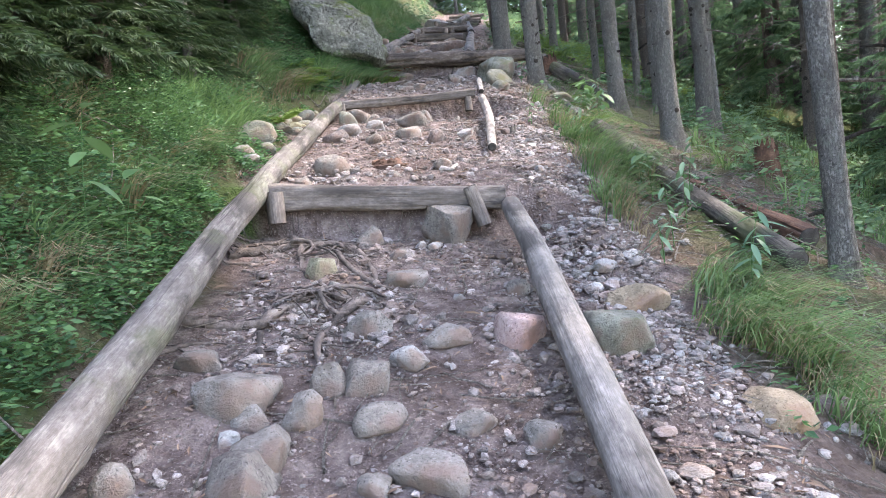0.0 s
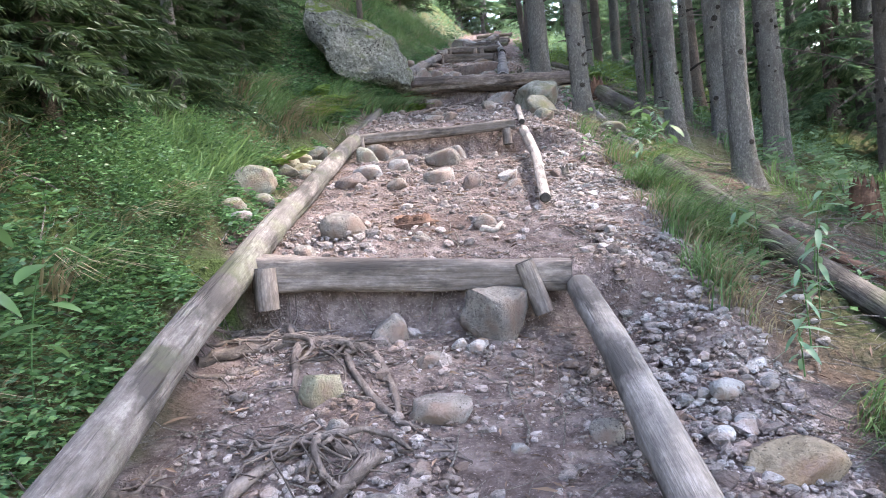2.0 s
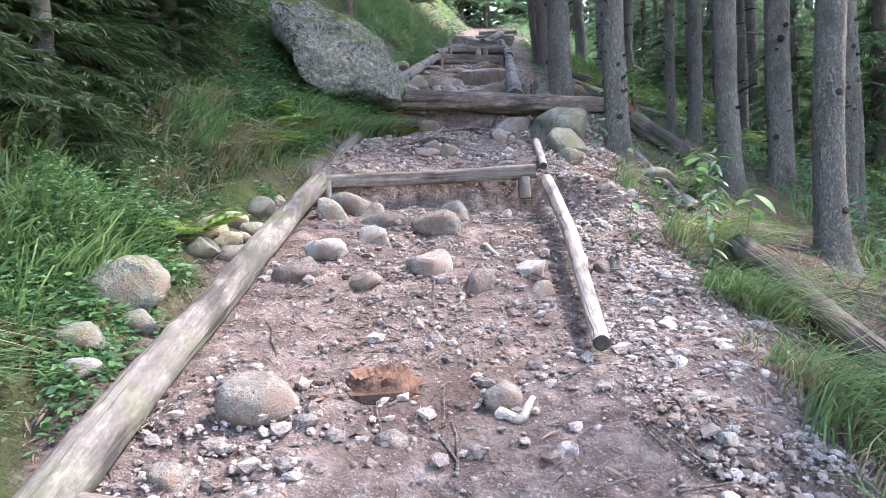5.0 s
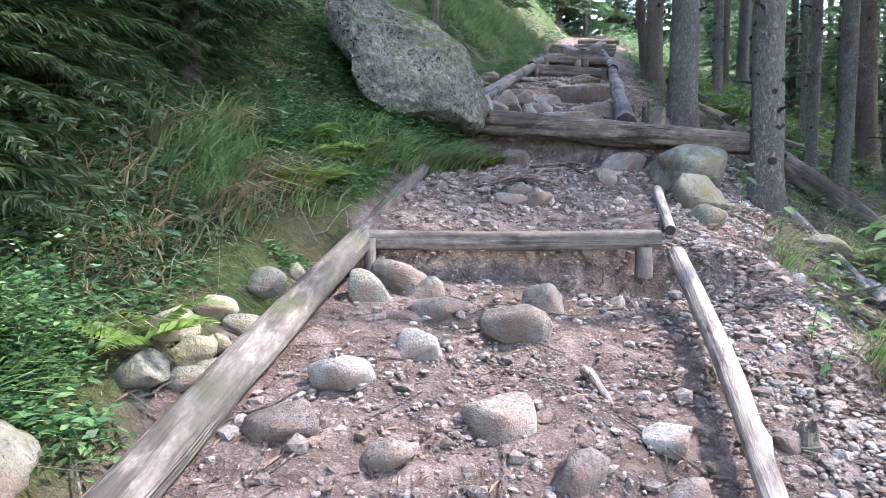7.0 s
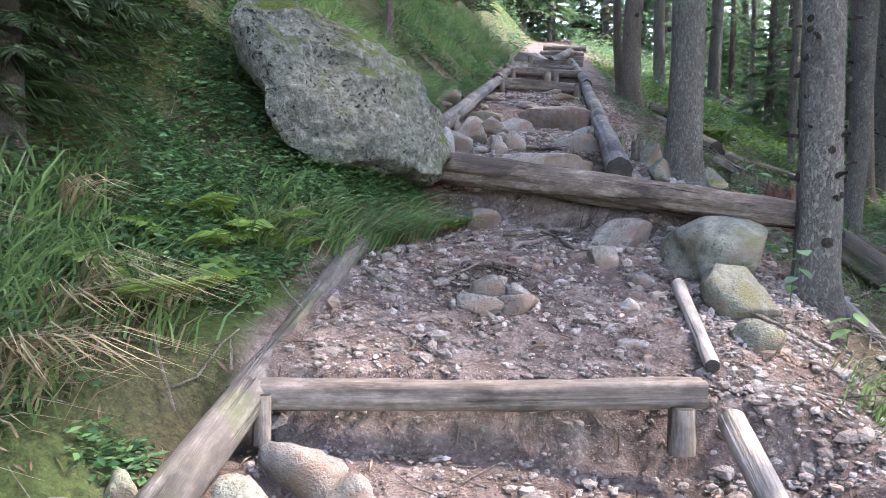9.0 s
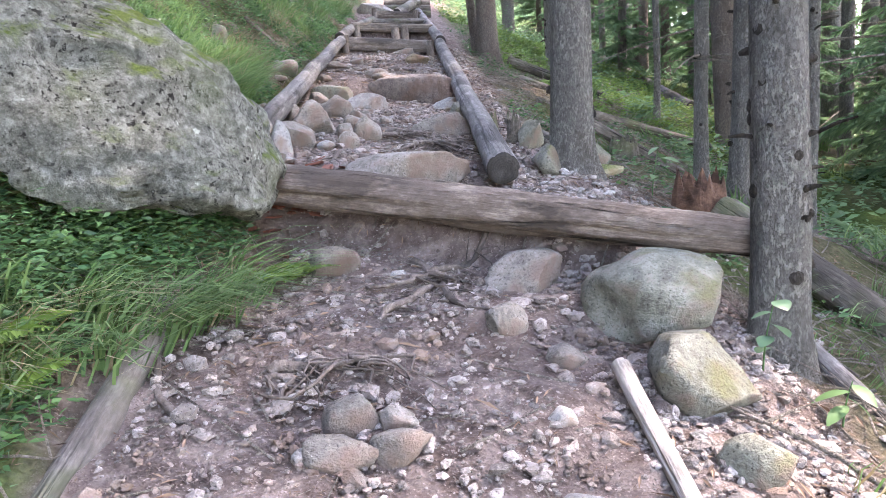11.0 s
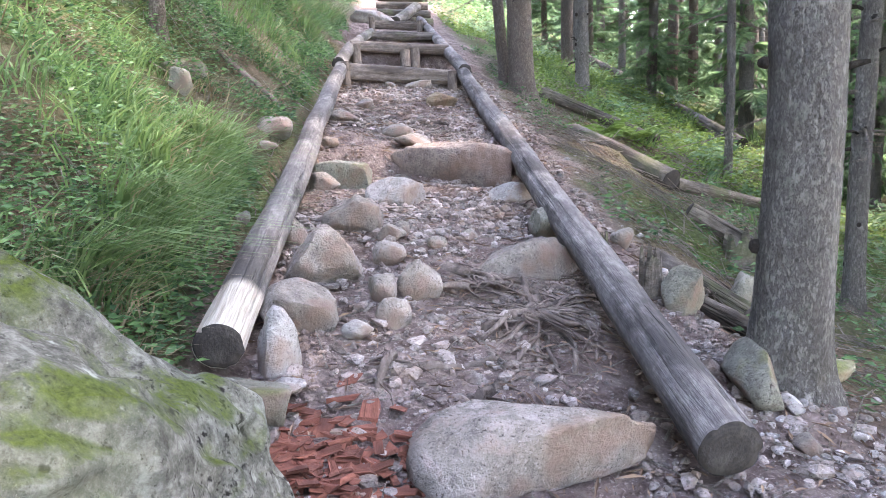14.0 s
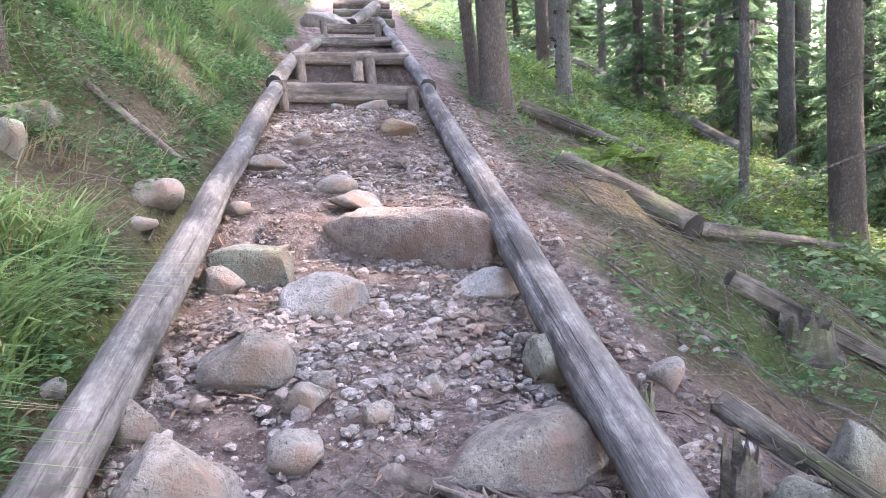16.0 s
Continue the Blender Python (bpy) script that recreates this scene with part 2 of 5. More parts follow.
# grey-brown wood with skylight put into its colour, for the lower right log
SKYLIT_LOG = wood_material("skylit_grey_brown_log", (0.085, 0.075, 0.066), (0.172, 0.154, 0.138), (0.28, 0.256, 0.233), cracks=0.6)
PALE = wood_material("peeled_wood", (0.16, 0.137, 0.118), (0.28, 0.247, 0.218), (0.41, 0.37, 0.33))
ROTTEN = wood_material("rotten_wood", (0.035, 0.018, 0.012), (0.085, 0.045, 0.030), (0.16, 0.090, 0.060))
DARKLOG = wood_material("dark_fallen_log", (0.035, 0.03, 0.025), (0.09, 0.078, 0.065), (0.19, 0.17, 0.145), moss=0.4)
SPLIT = wood_material("cracked_log", (0.052, 0.039, 0.032), (0.145, 0.112, 0.092), (0.32, 0.262, 0.222), cracks=1.3)
CUT = end_material()
BARK = bark_material("spruce_bark", (0.055, 0.052, 0.046), (0.165, 0.157, 0.143), (0.315, 0.305, 0.28), 0.55)
BARK_RED = bark_material("flaking_bark", (0.065, 0.052, 0.044), (0.15, 0.124, 0.106), (0.255, 0.218, 0.188), 0.3)
ROOT = wood_material("bare_root", (0.052, 0.040, 0.034), (0.118, 0.094, 0.081), (0.215, 0.180, 0.157))
TWIG = bark_material("dead_twigs", (0.07, 0.06, 0.052), (0.19, 0.166, 0.144), (0.33, 0.30, 0.27), 0.3)
LITTER = leaf_material("needle_litter", (0.045, 0.026, 0.018), (0.27, 0.18, 0.125), 0.1, 0.8, 0.2)
REDCHIP = wood_material("red_wood_chips", (0.075, 0.024, 0.015), (0.155, 0.054, 0.036), (0.25, 0.10, 0.07))
KNOT = bark_material("knot_bark", (0.02, 0.017, 0.014), (0.045, 0.038, 0.032), (0.09, 0.078, 0.066), 0.15)
GRASS = leaf_material("grass", (0.055, 0.120, 0.044), (0.175, 0.285, 0.11), 0.45)
STRAW = leaf_material("dry_grass", (0.13, 0.105, 0.06), (0.33, 0.28, 0.175), 0.25)
HERB = leaf_material("low_herbs", (0.024, 0.078, 0.034), (0.115, 0.235, 0.085), 0.4)
BUSH = leaf_material("bush_leaves", (0.012, 0.048, 0.018), (0.13, 0.26, 0.10), 0.4, 0.42)
ROUND = leaf_material("round_leaves", (0.045, 0.11, 0.065), (0.10, 0.19, 0.115), 0.3, 0.38)
LANCE = leaf_material("lance_leaves", (0.055, 0.13, 0.075), (0.13, 0.235, 0.14), 0.35, 0.4)
BROAD = leaf_material("broad_leaves", (0.065, 0.14, 0.055), (0.11, 0.20, 0.075), 0.35, 0.45)
FERN = leaf_material("fern", (0.085, 0.16, 0.03), (0.17, 0.27, 0.06), 0.4)
NEEDLE = leaf_material("spruce_needles", (0.020, 0.042, 0.017), (0.058, 0.10, 0.037), 0.35)
# far foliage: light bluish green, with the distant haze put into the colour
HAZY_GREEN = leaf_material("hazy_green_foliage", (0.070, 0.145, 0.078), (0.185, 0.305, 0.155), 0.55)

# ---- the lie of the land ----
def hash01(i, j, seed):
    h = np.sin(i * 127.1 + j * 311.7 + seed * 74.7) * 43758.5453
    return h - np.floor(h)


def vnoise(x, y, scale, seed=0):
    """Smooth value noise in -1..1, with features of about that many metres."""
    x, y = np.asarray(x, float) / scale, np.asarray(y, float) / scale
    i, j = np.floor(x), np.floor(y)
    u, v = x - i, y - j
    u, v = u * u * (3 - 2 * u), v * v * (3 - 2 * v)
    a, b = hash01(i, j, seed), hash01(i + 1, j, seed)
    c, d = hash01(i, j + 1, seed), hash01(i + 1, j + 1, seed)
    return 2 * ((a * (1 - u) + b * u) * (1 - v) + (c * (1 - u) + d * u) * v) - 1


# the trail's height along its middle line, with a rise at every step
RISE_Y = [-40, 0, 2.95, 4.0, 4.93, 5.0, 5.8, 7.9, 8.62, 8.70, 9.6, 10.4, 10.86, 10.98, 11.5, 12.25, 13.6, 14.88, 15.0,
          16.5, 18.45, 18.55, 19.95, 20.05, 21.85, 21.95, 23.45, 23.55, 25.3, 30, 40, 60, 130]
RISE_Z = [-7.5, 0.22, 0.86, 1.03, 1.19, 1.50, 1.67, 2.10, 2.17, 2.43, 2.65, 2.82, 2.88, 3.07, 3.13, 3.30, 3.57, 3.77, 3.95,
          4.24, 4.58, 4.76, 4.90, 5.17, 5.28, 5.53, 5.64, 5.88, 6.12, 7.15, 9.5, 13.5, 22.0]
LEFT_Y, LEFT_X = [-40, 0, 4.9, 8.5, 10.0, 10.6, 11.2, 11.9, 14.6, 18.5, 25, 40, 130], [-1.6, -1.45, -1.27, -1.16, -1.03, -0.70, -0.74, -0.95, -0.85, -0.45, 0.0, 1.0, 1.0]
RIGHT_Y, RIGHT_X = [-40, 0, 4.9, 8.5, 11.5, 12.2, 12.9, 14.6, 18.5, 25, 40, 130], [0.9, 0.85, 0.95, 1.0, 1.15, 1.12, 0.96, 1.02, 1.26, 1.6, 3.0, 3.0]


def smooth(a):
    a = np.clip(a, 0, 1)
    return a * a * (3 - 2 * a)


def ground(x, y):
    """The height of the ground at (x, y): the trail, the bank above it and the slope below it."""
    x, y = np.asarray(x, float), np.asarray(y, float)
    left, right = np.interp(y, LEFT_Y, LEFT_X), np.interp(y, RIGHT_Y, RIGHT_X)
    skew = 0.55 * (np.clip(x, -0.7, 1.3) + 0.05) * np.exp(-(((y - 10.8) / 0.7) ** 4))
    skew = skew + 0.34 * (np.clip(x, 0.0, 0.8) - 0.3) * np.exp(-(((y - 14.9) / 0.5) ** 4))
    skew = skew - 0.13 * (np.clip(x, -1.1, 0.6) + 0.3) * np.exp(-(((y - 8.6) / 0.4) ** 4))
    step = np.interp(y + skew, RISE_Y, RISE_Z)
    even = sum(np.interp(y + d, RISE_Y, RISE_Z) for d in (-0.9, -0.45, 0, 0.45, 0.9)) / 5
    on = 1 - smooth((left - x) / 0.25) - smooth((x - right + 0.35) / 0.35)
    z = even + (step - even) * np.clip(on, 0, 1) - 0.09 * (np.clip(x, left, right) + 0.3)
    up, down = np.maximum(left - x, 0), np.maximum(x - right, 0)
    z = z + np.interp(up, [0, 0.12, 0.5, 1.6, 4, 12, 40, 120], [0, 0.10, 0.38, 1.50, 3.7, 9.0, 21, 46])
    z = z - np.interp(y, [9, 12, 14, 16.5], [1.15, 0.98, 0.98, 0.86]) * np.interp(down, [0, 0.3, 1.5, 4, 10, 30, 120], [0, 0.10, 0.60, 1.65, 3.8, 8, 16])
    off = smooth(up / 1.0) + smooth(down / 1.0)
    z = z + off * (0.13 * vnoise(x, y, 0.9, 1) + 0.06 * vnoise(x, y, 0.4, 8) + 0.26 * vnoise(x, y, 4.0, 2)) + np.minimum(up + down, 20) * 0.05 * vnoise(x, y, 9.0, 3)
    return z + 0.022 * vnoise(x, y, 0.33, 4) + 0.012 * vnoise(x, y, 0.12, 5)


def left_of(y):
    return np.interp(y, LEFT_Y, LEFT_X)


def right_of(y):
    return np.interp(y, RIGHT_Y, RIGHT_X)


# ---- mesh helpers ----
def raw_mesh(name, verts, faces, material, flat=False):
    """A mesh from arrays: faces all of one size."""
    verts, faces = np.asarray(verts, np.float32), np.asarray(faces, np.int32)
    me = bpy.data.meshes.new(name)
    me.vertices.add(len(verts))
    me.vertices.foreach_set("co", verts.ravel())
    n, k = faces.shape
    me.loops.add(n * k)
    me.loops.foreach_set("vertex_index", faces.ravel())
    me.polygons.add(n)
    me.polygons.foreach_set("loop_start", np.arange(n, dtype=np.int32) * k)
    me.polygons.foreach_set("loop_total", np.full(n, k, np.int32))
    me.polygons.foreach_set("use_smooth", np.full(n, not flat))
    me.update(calc_edges=True)
    me.materials.append(material)
    return me


def bm_mesh(name, bm, material, flat=False):
    me = bpy.data.meshes.new(name)
    bm.to_mesh(me)
    bm.free()
    me.polygons.foreach_set("use_smooth", np.full(len(me.polygons), not flat))
    me.materials.append(material)
    return me


def part(name, me, parent, label="", at=None, kind=""):
    ob = new(name, me)
    ob.parent = parent
    if at is not None:
        ob.matrix_basis = at
    return tagged(ob, label, kind=kind)


def thing(name, place, label, category, group=""):
    ob = new(name)
    ob.empty_display_size = 0.1
    ob.matrix_basis = place if isinstance(place, Matrix) else Matrix.Translation(place)
    return tagged(ob, label, category, group)


def height(x, y):
    return float(ground(x, y))


def along(a, b):
    """A pose at a whose own y points at b."""
    a, b = Vector(a), Vector(b)
    return Matrix.Translation(a) @ (b - a).to_track_quat("Y", "Z").to_matrix().to_4x4()


rng = np.random.default_rng(7)


# ---- ground: one sheet, fine on the trail and coarse far off ----
def spread(fine_from, fine_to, step, low, high, grow=1.13):
    v = list(np.arange(fine_from, fine_to, step))
    s, a = step, fine_to
    while a < high:
        v.append(a)
        s *= grow
        a += s
    s, a = step, fine_from
    while a > low:
        s *= grow
        a -= s
        v.insert(0, a)
    return np.array(v)


def trail_share(x, y):
    """1 on the bare trail, 0 in the wood."""
    left, right = np.interp(y, LEFT_Y, LEFT_X), np.interp(y, RIGHT_Y, RIGHT_X)
    wob = 0.14 * vnoise(x, y, 0.45, 11) + 0.06 * vnoise(x, y, 0.15, 12)
    return smooth((x - left + wob + 0.12) / 0.16) * (1 - smooth((x - right + wob * 1.6 - 0.12) / 0.4))


def build_ground():
    gx, gy = spread(-2.2, 2.6, 0.035, -140, 140), spread(0.6, 19.2, 0.035, -40, 150)
    X, Y = np.meshgrid(gx, gy)
    Z = ground(X, Y)
    Z = Z + trail_share(X, Y) * (0.012 * vnoise(X, Y, 0.07, 6) - 0.02 * smooth(vnoise(X, Y, 0.5, 7)))
    n, k = len(gx), len(gy)
    ids = np.arange(n * k).reshape(k, n)
    faces = np.stack([ids[:-1, :-1], ids[:-1, 1:], ids[1:, 1:], ids[1:, :-1]], -1).reshape(-1, 4)
    me = raw_mesh("ground", np.stack([X, Y, Z], -1).reshape(-1, 3), faces, EARTH)
    # high on the left bank: brown litter for moss, its darkness also replacing shade
    moss = np.where(X < 0, 0.6 - 0.5 * smooth((np.interp(Y, LEFT_Y, LEFT_X) - X - 1.0) / 0.8) * (Y < 13), 0.3 + 0.4 * smooth((X - 2.5) / 1.5)) + 0.6 * vnoise(X, Y, 0.6, 13) + 0.3 * vnoise(X, Y, 2.5, 14)
    for key, value in (("trail", trail_share(X, Y)), ("moss", np.clip(moss, 0, 1))):
        me.attributes.new(key, "FLOAT", "POINT").data.foreach_set("value", value.astype(np.float32).ravel())
    tagged(new("ground", me), "steep forest floor with a bare earthen trail", "ground", kind="structure")


build_ground()


# ---- logs ----
def log_shape(length, r0, r1, seed, square=0.0, bend=0.0, rough=0.05, sides=44, cut=0.0, cracks=5):
    """A lying log along +y: a tapered, knotty tube, and its two ends."""
    r = np.random.default_rng(seed)
    rows = max(6, int(length / 0.09))
    s, a = np.linspace(0, 1, rows + 1), np.linspace(0, 2 * math.pi, sides, endpoint=False)
    S, A = np.meshgrid(s, a, indexing="ij")
    rad = r0 + (r1 - r0) * S
    rad = rad * (1 + rough * vnoise(S * length * 2.2 + seed * 7, A * 1.2 * np.cos(A), 1.0, seed) + rough * 0.5 * vnoise(S * length * 9, np.sin(A) * 3 + A, 1.0, seed + 1))
    for _ in range(int(length * 1.3)):
        at, turn = r.random(), r.random() * 2 * math.pi
        rad = rad + 0.013 * np.exp(-((S - at) * length / 0.05) ** 2 - ((np.mod(A - turn + math.pi, 2 * math.pi) - math.pi) / 0.3) ** 2)
    for _ in range(cracks):
        at, turn, long = r.random(), r.random() * 2 * math.pi, r.uniform(0.15, 0.5)
        turn = turn + 0.12 * vnoise(S * length, S * 0, 0.4, seed + 6)
        gone = np.exp(-((np.mod(A - turn + math.pi, 2 * math.pi) - math.pi) / 0.07) ** 2 - ((S - at) / long) ** 4)
        rad = rad * (1 - 0.16 * gone)
    box = 1 / np.maximum(np.abs(np.cos(A)), np.abs(np.sin(A)))
    rad = rad * (1 + square * (np.minimum(box, 1.25) - 1))
    off_x = bend * np.sin(S * math.pi) + 0.012 * vnoise(S * length, S * 0 + seed, 0.7, seed + 2)
    off_z = 0.012 * vnoise(S * length, S * 0 + seed + 9, 0.8, seed + 3)
    V = np.stack([rad * np.cos(A) + off_x, S * length + cut * rad * np.sin(A) * np.where(S < 0.01, 1, 0), rad * np.sin(A) + off_z], -1)
    ids = np.arange((rows + 1) * sides).reshape(rows + 1, sides)
    nxt = np.roll(ids, -1, axis=1)
    F = np.stack([ids[:-1], ids[1:], nxt[1:], nxt[:-1]], -1).reshape(-1, 4)
    return V, F


def end_shape(ring, out):
    """The sawn face on a ring of points, slightly dished and cracked."""
    mid = ring.mean(0)
    verts, k = [mid + out * 0.003], len(ring)
    for share in (0.5, 0.93, 1.0):
        verts += [mid + (p - mid) * share + out * (0.004 if share < 1 else -0.006) for p in ring]
    faces = [(0, 1 + i, 1 + (i + 1) % k) for i in range(k)]
    for b in (1, 1 + k):
        for i in range(k):
            j = (i + 1) % k
            faces += [(b + i, b + k + i, b + k + j), (b + i, b + k + j, b + j)]
    return verts, faces


def log_thing(name, a, b, r0, r1, material, label, category, seed, group="", **shape):
    a, b = Vector(a), Vector(b)
    V, F = log_shape((b - a).length, r0, r1, seed, **shape)
    ob = thing(name, along(a, b), label, category, group)
    part("shaft", raw_mesh(name, V.reshape(-1, 3), F, material), ob)
    for ring, out in ((V[0], np.array([0, -1, 0])), (V[-1], np.array([0, 1, 0]))):
        v, f = end_shape(ring, out)
        part("cut_end", raw_mesh("cut_end", v, f, CUT), ob, "darkened sawn end")
    return ob


def rail(points, r0, r1, material, label, seed, **shape):
    """A rail log between two points on its middle line."""
    return log_thing("rail_log", points[0], points[1], r0, r1, material, label, "log", seed, "logs edging the trail", **shape)


rail(((-1.12, 0.9, 0.70), (-1.09, 8.50, 2.41)), 0.088, 0.068, WEATHERED, "long weathered grey log edging the earthen trail", 11, bend=-0.10)
rail(((-1.12, 8.50, 2.38), (-0.97, 10.15, 2.86)), 0.060, 0.050, WEATHERED, "half-buried weathered log between grass and trail", 13)
rail(((0.43, 1.2, 0.55), (0.41, 4.84, 1.33)), 0.080, 0.062, SKYLIT_LOG, "grey weathered log edging the stony trail", 14, bend=0.02)
rail(((0.41, 6.02, 1.73), (0.52, 8.62, 2.33)), 0.034, 0.046, PALE, "thin pale peeled log beside the gravel", 15, bend=0.02)
rail(((0.53, 8.95, 2.43), (0.57, 9.68, 2.64)), 0.028, 0.032, PALE, "short split pale log with a pointed end", 16)
rail(((0.55, 11.55, 3.21), (0.99, 18.5, 4.66)), 0.092, 0.076, GREYED, "thick dark-stained grey log edging the trail", 17)
rail(((-0.90, 12.10, 3.455), (-0.40, 18.5, 4.78)), 0.080, 0.070, PALE_ENDED, "thick dark-stained log with a pale end", 18)
rail(((1.00, 18.4, 4.68), (1.28, 25.2, 6.12)), 0.078, 0.070, GREYED, "grey log edging the upper steps", 19)
rail(((-0.42, 18.55, 4.82), (0.15, 22.2, 5.56)), 0.075, 0.065, WEATHERED, "crooked pale log edging the upper steps", 20, bend=-0.06)


def step_log(a, b, r0, r1, material, label, seed, posts=(), **shape):
    ob = log_thing("step_log", a, b, r0, r1, material, label, "log step", seed, "log steps of the trail", **shape)
    inv = ob.matrix_basis.inverted()
    for x, y, z, r, tall, lean in posts:
        p, q = inv @ Vector((x - lean, y - 0.02, z - tall)), inv @ Vector((x, y, z))
        V, F = log_shape((q - p).length, r, r * 0.95, seed + int(x * 100) % 17 + 40, square=0.6, sides=12)
        pole = part("post", raw_mesh("post", V.reshape(-1, 3), F, TIMBER), ob, "split wooden stake", at=along(p, q))
        v, f = end_shape(V[-1], np.array([0, 1, 0]))
        part("cut_end", raw_mesh("cut_end", v, f, CUT), pole)
    return ob


step_log((-1.16, 4.98, 1.54), (0.38, 4.92, 1.39), 0.088, 0.076, TIMBER, "squared weathered log held by two stakes", 31,
         posts=((-1.09, 4.875, 1.575, 0.052, 0.20, 0.0), (0.16, 4.835, 1.475, 0.046, 0.25, -0.07)), square=0.85, rough=0.13, cracks=9)
step_log((-1.08, 8.50, 2.415), (0.44, 8.70, 2.395), 0.050, 0.046, TIMBER, "thin worn log step with a pale trodden edge", 32,
         posts=((-1.03, 8.46, 2.42, 0.030, 0.16, 0.0), (0.36, 8.635, 2.36, 0.042, 0.15, 0.0)), square=0.7, rough=0.16, cracks=9)
step_log((-0.80, 11.34, 3.235), (1.28, 10.17, 2.95), 0.112, 0.076, SPLIT, "thick cracked log lying aslant across the trail", 33, rough=0.16, cracks=22)
step_log((-0.42, 18.52, 4.72), (0.98, 18.48, 4.60), 0.095, 0.085, TIMBER, "dark log step between the edging logs", 34,
         posts=((-0.36, 18.40, 4.82, 0.05, 0.32, 0.0), (0.85, 18.38, 4.68, 0.05, 0.30, 0.0)), square=0.7)
step_log((-0.24, 20.02, 5.14), (1.05, 19.98, 5.07), 0.075, 0.070, TIMBER, "grey log step with short stakes before it", 35,
         posts=((-0.18, 19.92, 5.14, 0.06, 0.30, 0.0), (0.42, 19.4, 5.02, 0.06, 0.2, 0.0), (0.60, 19.90, 5.08, 0.06, 0.3, 0.0)), square=0.5)
step_log((0.05, 21.95, 5.49), (1.12, 21.9, 5.43), 0.075, 0.06, WEATHERED, "rough pale log step beside a flat stone", 36, rough=0.14)
step_log((0.20, 23.52, 5.84), (1.18, 23.48, 5.78), 0.075, 0.07, TIMBER, "dark log step high up the trail", 37,
         posts=((0.24, 23.40, 5.94, 0.05, 0.30, 0.0), (1.08, 23.38, 5.86, 0.05, 0.30, 0.0)), square=0.6)
step_log((0.75, 25.6, 6.12), (1.6, 25.7, 6.08), 0.12, 0.11, DARKLOG, "dark log step near the cap stone", 38)
step_log((0.75, 24.6, 6.02), (1.35, 26.3, 6.50), 0.09, 0.11, WEATHERED, "pale forked log lying slanting on the steps", 39, rough=0.1)
step_log((0.6, 27.6, 6.55), (1.8, 27.6, 6.50), 0.11, 0.11, DARKLOG, "dark log step far up the trail", 40)
step_log((0.7, 29.6, 7.02), (2.0, 29.6, 6.96), 0.11, 0.11, TIMBER, "distant grey log step", 41)
step_log((0.9, 32.0, 7.60), (2.3, 32.0, 7.54), 0.11, 0.11, DARKLOG, "distant dark log step", 42)


# ---- stones ----
def stone_shape(seed, sub=3, facets=9, rough=0.10, boxy=0.85):
    """A worn stone of about unit size: a ball with broken faces, rounded edges, bumps and hollows."""
    r = np.random.default_rng(seed)
    bm = bmesh.new()
    bmesh.ops.create_icosphere(bm, subdivisions=sub, radius=1.0)
    V = np.array([v.co for v in bm.verts])
    V = np.sign(V) * np.abs(V) ** boxy
    for _ in range(facets):
        n = r.normal(size=3)
        n /= np.linalg.norm(n)
        cut = r.uniform(0.52, 0.86)
        d = V @ n
        V -= np.outer(np.maximum(d - cut, 0) * 0.93, n)
    for scale, amp in ((0.8, rough), (0.35, rough * 0.55), (0.16, rough * 0.32)):
        d = vnoise(V[:, 0] + V[:, 2] * 0.7 + seed, V[:, 1] - V[:, 2] * 0.6, scale, seed) + vnoise(V[:, 2] + seed * 3, V[:, 0] * 0.8 + V[:, 1], scale, seed + 5)
        V += V * (amp * 0.6 * d)[:, None]
    V /= np.abs(V).max(0)
    for v, co in zip(bm.verts, V):
        v.co = co
    return bm


def stone(x, y, w, h, kind, seed, name="stone", label="", deep=None, turn=None, sink=0.37, facets=11, boxy=0.85, tilt=9, rest=None):
    r = np.random.default_rng(seed)
    deep = deep or w * r.uniform(0.75, 0.95)
    turn = r.uniform(-25, 25) if turn is None else turn
    me = bm_mesh(name, stone_shape(seed, 4 if w > 0.3 else 3, facets, 0.12, boxy), STONE[kind])
    co = np.empty(len(me.vertices) * 3, np.float32)
    me.vertices.foreach_get("co", co)
    co = co.reshape(-1, 3) * (w * 0.52, deep * 0.52, h * 0.54)
    me.vertices.foreach_set("co", co.ravel())
    me.update()
    ob = new(name, me)
    ob.matrix_basis = pose(x, y, (height(x, y) if rest is None else rest) + h * (0.5 - sink), r.uniform(-tilt, tilt), r.uniform(-tilt, tilt), turn)
    words = {"n": "grey-brown rounded granite stone half sunk in the trail", "w": "pale granite stone lying on the trail", "r": "reddish lichened granite stone beside the log",
             "d": "dark angular stone in the trail", "b": "brown oblong stone at the gravel edge", "g": "mossy grey stone beside the trail", "m": "green-mossed stone among the roots"}
    return tagged(ob, label or words[kind], "stone", "stones along the trail")


count = iter(range(100, 9999))


def rocks(rows):
    for x, y, w, h, kind in rows:
        stone(x, y, w * 1.12, h * 1.22, kind[0], next(count), sink=0.45)


